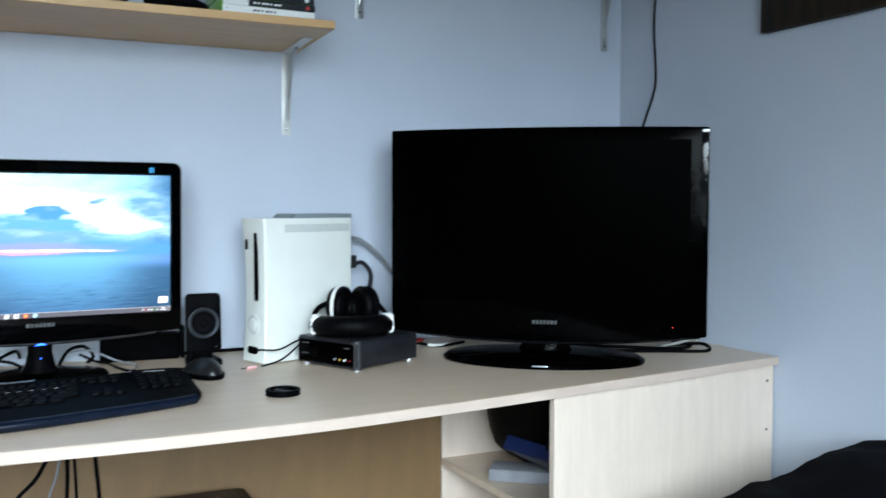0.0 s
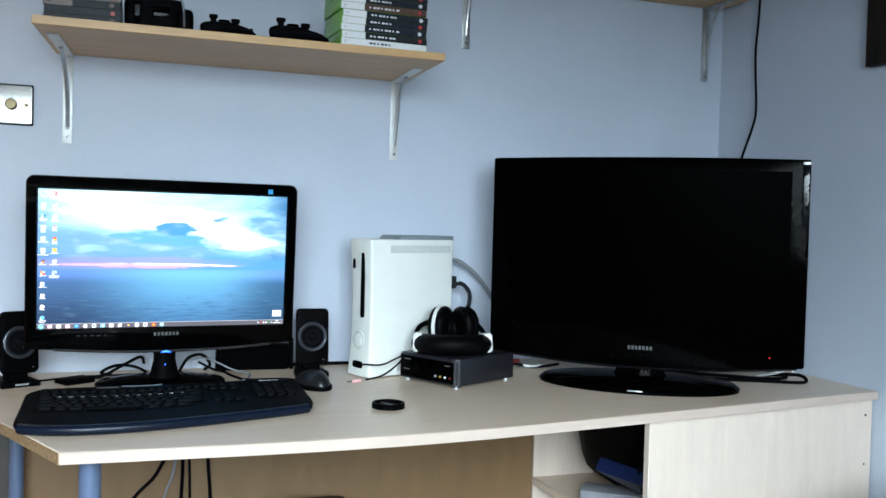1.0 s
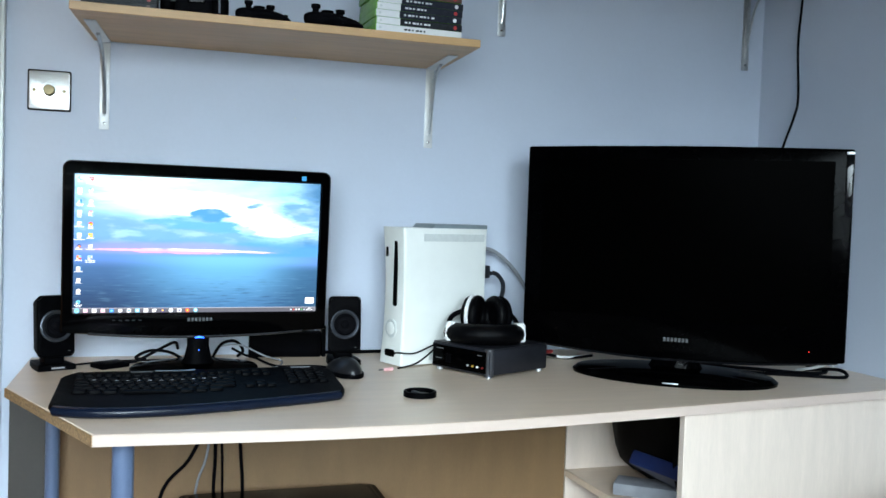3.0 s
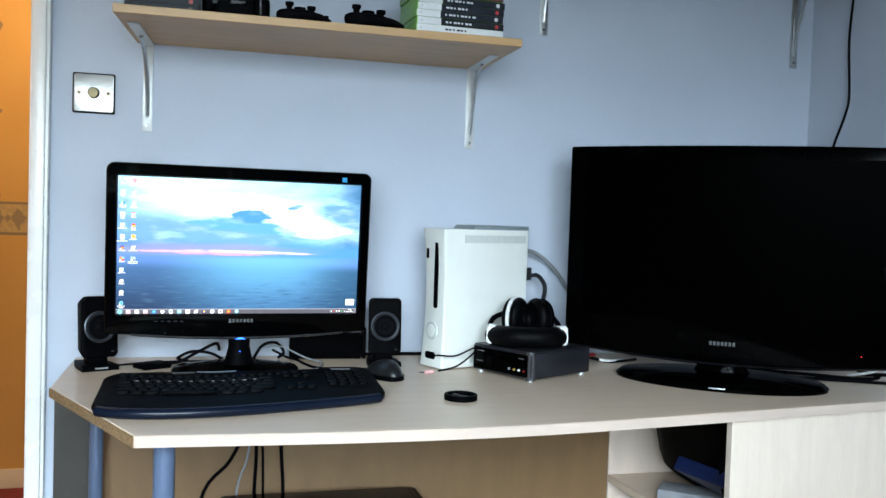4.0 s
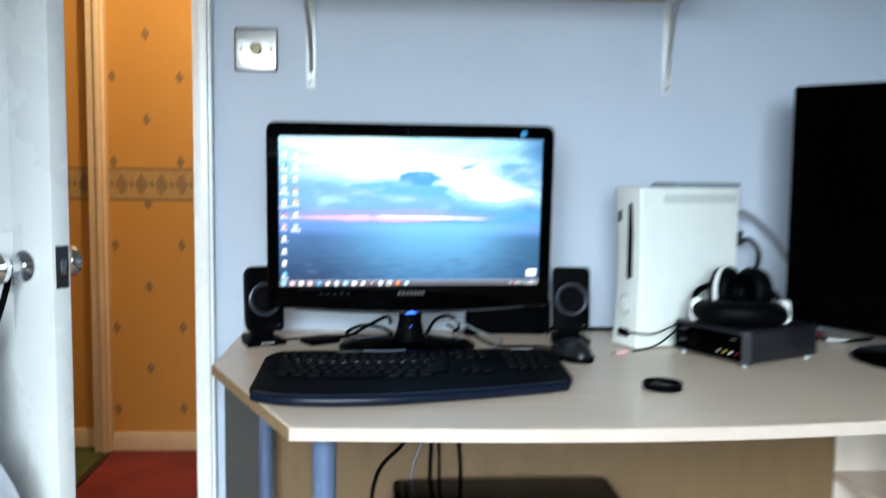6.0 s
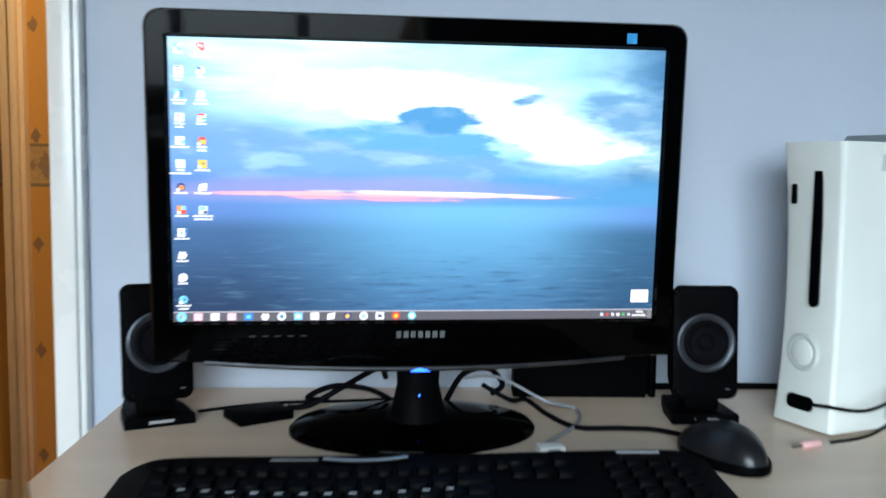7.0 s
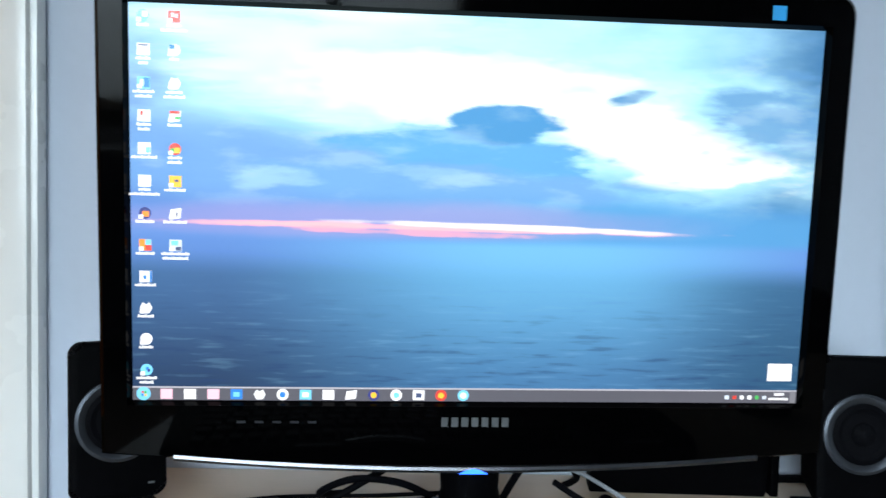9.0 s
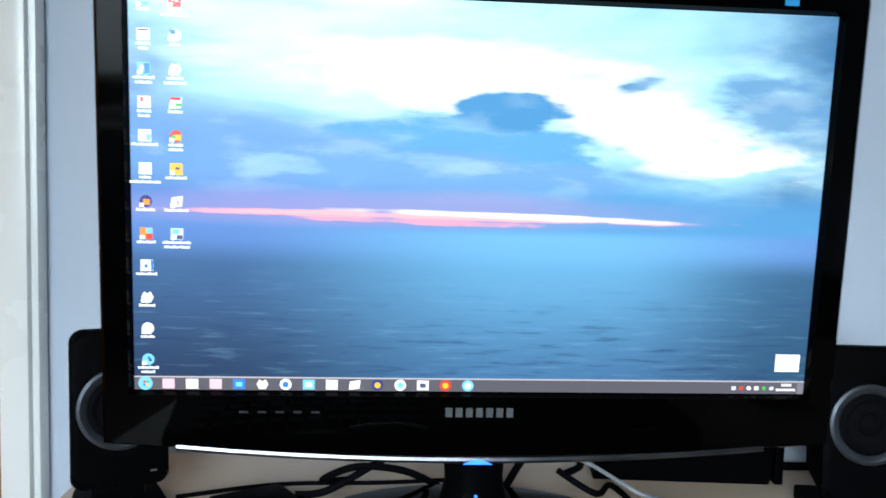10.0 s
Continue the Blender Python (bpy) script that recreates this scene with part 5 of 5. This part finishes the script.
part("wheel", bm_lathe([(0.001, -0.0035), (0.009, -0.0035), (0.0098, 0), (0.009, 0.0035), (0.001, 0.0035)], Matrix.Translation((0, 0.036, 0.022)) @ pose(0, 0, 0, 0, 90, 0), 16), SOFTBLACK, mouse)
part("button_seam", bm_tube([(0, 0.056, 0.014), (0, 0.035, 0.0272), (0, 0.012, 0.0345)], 0.0011, 6), BLACK, mouse)


# ---- small things on the desk ----
ad = thing("video_adaptor", "flat black adaptor block behind the keyboard", "adaptor", pose(-0.131, 1.682, Z, 0, 0, 33))
part("block", bm_box(-0.031, 0.033, -0.024, 0.024, 0, 0.011, 0.003), BLACK, ad)
part("lead", bm_tube([(0.036, 0, 0.007), (0.06, -0.01, 0.009), (0.10, -0.02, 0.028), (0.15, -0.01, 0.040), (0.18, 0.02, 0.02)], 0.0034), SOFTBLACK, ad)
rt = thing("router", "black flat router box standing behind the monitor", "router", pose(0.250, 1.785, Z, 0, 0, -2))
part("shell", bm_box(-0.085, 0.080, -0.012, 0.012, 0, 0.060, 0.004), BLACK, rt, m=pose(0, 0, 0, 8))
part("end_stand", bm_box(0.0835, 0.0915, -0.012, 0.020, 0, 0.072, 0.002), BLACK, rt)
K = Z + 0.0035
loose = [
    ("black cable along the back of the desk", SOFTBLACK, 0.0020, [(-0.20, 1.70, K), (-0.12, 1.735, K), (-0.03, 1.745, K), (0.05, 1.76, K)]),
    ("black cable along the back of the desk", SOFTBLACK, 0.0042, [(0.32, 1.812, K), (0.40, 1.816, K), (0.47, 1.815, K), (0.56, 1.81, K)]),
    ("black cable looping behind the monitor", SOFTBLACK, 0.0028, [(0.12, 1.70, K + 0.03), (0.150, 1.685, K + 0.016), (0.177, 1.750, K), (0.192, 1.682, K), (0.215, 1.632, K), (0.260, 1.628, K), (0.297, 1.622, K), (0.325, 1.598, K)]),
    ("grey cable with a white plug behind the monitor", GREYCABLE, 0.0019, [(0.10, 1.735, K + 0.03), (0.14, 1.72, K + 0.034), (0.19, 1.69, K + 0.014), (0.229, 1.707, K), (0.217, 1.644, K), (0.170, 1.572, K)]),
    ("black cable looping behind the monitor", SOFTBLACK, 0.0032, [(0.02, 1.74, K), (-0.01, 1.72, K + 0.02), (-0.05, 1.71, K + 0.026), (-0.08, 1.72, K + 0.010), (-0.06, 1.75, K)]),
    ("black cable looping behind the monitor", SOFTBLACK, 0.0034, [(0.08, 1.74, K), (0.10, 1.735, K + 0.034), (0.13, 1.74, K + 0.040), (0.15, 1.76, K + 0.016), (0.14, 1.78, K)]),
    ("thin black lead from the box to the console", SOFTBLACK, 0.0019, [(0.560, 1.585, Z + 0.058), (0.535, 1.575, Z + 0.050), (0.500, 1.575, Z + 0.036), (0.470, 1.600, Z + 0.034), (0.470, 1.630, Z + 0.028)]),
    ("thin black lead from the box to a pink plug", SOFTBLACK, 0.0019, [(0.560, 1.585, Z + 0.058), (0.536, 1.565, Z + 0.040), (0.500, 1.560, Z + 0.016), (0.462, 1.569, Z + 0.005)]),
    ("dark cable curling from the console's back", RINGGREY, 0.0055, [(0.745, 1.746, Z + 0.204), (0.760, 1.752, Z + 0.198), (0.777, 1.758, Z + 0.175), (0.776, 1.765, Z + 0.140), (0.757, 1.77, Z + 0.10), (0.72, 1.79, Z + 0.05), (0.70, 1.80, K)]),
    ("grey cable running to the television", GREYCABLE, 0.005, [(0.712, 1.765, Z + 0.262), (0.75, 1.775, Z + 0.258), (0.79, 1.785, Z + 0.235), (0.83, 1.79, Z + 0.195), (0.87, 1.79, Z + 0.13), (0.90, 1.79, Z + 0.05)]),
    ("white cable behind the television", WHITEPLASTIC, 0.0032, [(0.80, 1.66, K), (0.85, 1.66, K + 0.012), (0.90, 1.66, K + 0.004), (0.96, 1.69, K)]),
    ("red-tipped cable behind the television", SOFTBLACK, 0.0036, [(0.80, 1.64, K + 0.02), (0.85, 1.65, K + 0.014), (0.92, 1.67, K), (1.0, 1.70, K)]),
    ("black cable behind the television", SOFTBLACK, 0.0042, [(1.15, 1.55, K), (1.25, 1.44, K), (1.36, 1.38, K), (1.45, 1.34, K), (1.47, 1.38, K + 0.01), (1.43, 1.45, K)]),
    ("black cable behind the television", SOFTBLACK, 0.0042, [(1.12, 1.60, K), (1.28, 1.46, K + 0.004), (1.40, 1.40, K), (1.47, 1.42, K), (1.48, 1.50, K)]),
    ("white cable behind the television", WHITEPLASTIC, 0.0034, [(1.40, 1.44, K), (1.435, 1.39, K + 0.02), (1.448, 1.385, K + 0.045), (1.462, 1.39, K + 0.030), (1.472, 1.41, K + 0.006), (1.46, 1.46, K)]),
]
for label, mat, r, pts in loose:
    single("cable", bm_tube(pts, r), mat, label, "cable", group="loose cables on the desk")
single("cable", bm_tube([(1.47, 1.635, Z + 0.46), (1.485, 1.645, Z + 0.51), (1.510, 1.658, Z + 0.56), (1.538, 1.660, Z + 0.63), (1.543, 1.655, Z + 0.68), (1.543, 1.665, Z + 0.82), (1.543, 1.655, Z + 0.96), (1.543, 1.65, 2.0), (1.543, 1.65, CEIL)], 0.0032), SOFTBLACK,
       "black aerial cable hanging down the side wall", "cable")
usb = thing("usb_plug", "small white cable plug lying on the desk", "plug", pose(0.174, 1.560, Z, 0, 0, 8))
part("shell", bm_box(-0.013, 0.013, -0.010, 0.010, 0.0, 0.007, 0.002), WHITEPLASTIC, usb)
part("tip", bm_box(-0.006, 0.006, -0.020, -0.010, 0.0015, 0.0055, 0.0006), STEEL, usb)
jack = thing("audio_plug", "small audio plug with a pink sleeve on the desk", "plug", pose(0.452, 1.572, Z + 0.004, 0, 0, 202))
part("sleeve", bm_lathe([(0.0035, 0), (0.004, 0.002), (0.0038, 0.022), (0.0025, 0.024)], pose(0, 0, 0, 0, 90, 0), 12), PINK, jack)
part("tip", bm_lathe([(0.0016, 0.024), (0.0016, 0.036), (0.0005, 0.038)], pose(0, 0, 0, 0, 90, 0), 10), STEEL, jack)
pp = thing("power_plug", "dark grey plug in the back of the console", "plug", pose(0.7065, 1.731, Z + 0.210, 0, 0, 20))
part("body", bm_prism([(-0.002, -0.012), (0.012, -0.012), (0.026, -0.006), (0.026, 0.006), (0.012, 0.012), (-0.002, 0.012)], -0.018, 0.012, 0.003, 2), GREYPLASTIC, pp)
part("collar", bm_box(0.025, 0.034, -0.0055, 0.0055, -0.012, -0.002, 0.002), GREYPLASTIC, pp)
rp = thing("phono_plug", "red and black phono plug behind the box", "plug", pose(0.826, 1.605, Z + 0.030, 0, 0, 20))
part("sleeve", bm_lathe([(0.005, 0), (0.005, 0.02), (0.003, 0.026)], pose(0, 0, 0, 0, 90, 0), 12), PLUGRED, rp)


# ---- things on the shelf ----
TOP = SZ + 0.0165


def case_stack(x, y, yaw, spines, cover, name, label, w=0.19, d=0.135, t=0.0148, group=""):
    z = TOP
    for i, (a, b, off) in enumerate(spines):
        c = thing(name, label, "game case", pose(x + off, y + off * 0.5, z, 0, 0, yaw + off * 200), group)
        part("case", bm_box(-w / 2, w / 2, 0, d, 0.0003, t - 0.0003, 0.0015), cover, c)
        part("spine_banner", bm_box(-w / 2 + 0.002, -w / 2 + 0.052, -0.0006, 0.0002, 0.0004, t - 0.0004), a, c)
        part("spine_print", bm_box(-w / 2 + 0.052, w / 2 - 0.0005, -0.0006, 0.0002, 0.0004, t - 0.0004), b, c)
        for k in range(6 + i % 3):
            u = -w / 2 + 0.062 + k * 0.0085
            part("title_bar", bm_box(u, u + 0.0068 - 0.0016 * ((i + k) % 3), -0.0011, -0.0006, t * 0.38, t * 0.62), (PAPERWHITE if b is not PAPERWHITE else INK3) if cover is CASEGREEN else INK, c)
        part("rating_mark", bm_lathe([(0.0042, 0), (0.0042, 0.0006)], Matrix.Translation((w / 2 - 0.016, -0.0006, t / 2)) @ pose(0, 0, 0, 90), 12), REDINK if i % 2 else (PAPERWHITE if cover is CASEGREEN else INK2), c)
        part("banner_mark", bm_lathe([(0.0026, 0), (0.0026, 0.0006)], Matrix.Translation((-w / 2 + 0.010, -0.0006, t / 2)) @ pose(0, 0, 0, 90), 12), CONSOLE2 if cover is CASEGREEN else INK3, c)
        z += t
    return z


case_stack(0.470, 1.512, 2.5, [(PAPERWHITE, PAPERWHITE, 0.0), (PAPERWHITE, INK3, 0.001), (PAPERWHITE, INK, -0.001), (PAPERWHITE, INK, 0.001), (PAPERWHITE, INK, 0.003), (PAPERWHITE, INK2, -0.002), (PAPERWHITE, INK, 0.0), (PAPERWHITE, INK3, 0.001)],
           CASEGREEN, "game_case", "green plastic game case in a neat stack", group="stacked game cases")
case_stack(-0.121, 1.540, -1.5, [(INK3, INK3, 0.0), (INK3, INK3, 0.001), (INK2, INK3, -0.001), (INK3, INK2, 0.001), (INK, INK3, 0.0)],
           GREYPLASTIC, "game_case", "dark grey plastic game case in a low stack", w=0.138, d=0.19, group="stacked dark cases")


def build_gamepad(m):
    g = thing("gamepad", "black wireless gamepad lying on the shelf", "gamepad", m, "gamepads on the shelf")
    bm = bmesh.new()
    bmesh.ops.create_icosphere(bm, subdivisions=4, radius=1)
    for v in bm.verts:
        c = v.co.copy()
        grip = max(0.0, abs(c.x) - 0.30)
        hull = 0.5 - 0.5 * c.x
        lump = 1 + 0.10 * noise.noise(c * 2.6)
        v.co = Vector((math.copysign(abs(c.x) ** 0.8, c.x) * 0.056, c.y * 0.036 * lump - grip * 0.04, math.copysign(abs(c.z) ** 0.75, c.z) * (0.007 + 0.0115 * min(1, hull * 1.35)) * lump - 0.012 * (1 - hull) * abs(c.x)))
    low = min(v.co.z for v in bm.verts)
    for v in bm.verts:
        v.co.z -= low
    part("shell", bm, SOFTBLACK, g)
    for x, y, z in ((-0.034, -0.004, -0.001), (0.012, -0.012, -0.011)):
        part("thumb_stick", bm_lathe([(0.0065, 0.024), (0.006, 0.042), (0.0088, 0.044), (0.0088, 0.050), (0.006, 0.0500), (0.0005, 0.0490)], Matrix.Translation((x, y, z)), 18), SOFTBLACK, g)
    part("direction_pad", bm_lathe([(0.012, 0.025), (0.012, 0.037), (0.0005, 0.0365)], Matrix.Translation((-0.012, -0.008, 0)), 18), BLACK, g)
    for a in range(4):
        part("button", bm_lathe([(0.0044, 0.012), (0.0044, 0.026), (0.0005, 0.027)], Matrix.Translation((0.030 + 0.010 * math.cos(a * math.pi / 2), 0.010 + 0.010 * math.sin(a * math.pi / 2), 0)), 12), BLACK, g)
    for s in (-1, 1):
        part("bumper", bm_box(s * 0.030 - 0.014, s * 0.030 + 0.014, 0.018, 0.032, 0.012 - s * 0.006, 0.026 - s * 0.008, 0.004), BLACK, g)
    return g


first_pad = build_gamepad(pose(0.160, 1.575, TOP, 0, 0, -16))
copy_thing(first_pad, pose(0.300, 1.570, TOP, 0, 0, -10) @ Matrix.Scale(1.1, 4))

hs = thing("goggle_case", "black folded headset with a shiny band on the shelf", "headset", pose(0.018, 1.575, TOP, 0, 0, -4) @ Matrix.Diagonal((0.95, 1, 1.3, 1)))
part("body", bm_prism(rounded(0.104, 0.062, 0.022, 6), 0, 0.050, 0.012, 3), SOFTBLACK, hs)
part("left_pad", bm_box(-0.066, -0.036, -0.040, 0.02, 0.002, 0.046, 0.012, 3), BLACK, hs)
part("right_pad", bm_box(0.036, 0.072, -0.036, 0.02, 0.0, 0.036, 0.012, 3), BLACK, hs)
part("band", bm_tube([(-0.048, -0.034, 0.040), (-0.034, -0.036, 0.060), (0.0, -0.036, 0.070), (0.034, -0.036, 0.062), (0.050, -0.034, 0.040), (0.053, -0.036, 0.006)], 0.0028, 8), CHROME, hs, "thin shiny band")
part("buckle", bm_box(-0.044, -0.034, -0.0425, -0.039, 0.018, 0.034, 0.001), GREYPLASTIC, hs)
part("lens_plate", bm_box(-0.012, 0.024, -0.0335, -0.030, 0.020, 0.036, 0.002), GLOSSBLACK, hs)

# wall marks
for x, z in ((0.262, 1.332), (0.264, 1.287)):
    single("wall_plug", bm_lathe([(0.0022, 0), (0.0016, 0.0006)], Matrix.Translation((x, NORTH - 0.0002, z)) @ pose(0, 0, 0, 90), 8), CONSOLE2, "tiny filled screw hole in the wall", "wall mark")
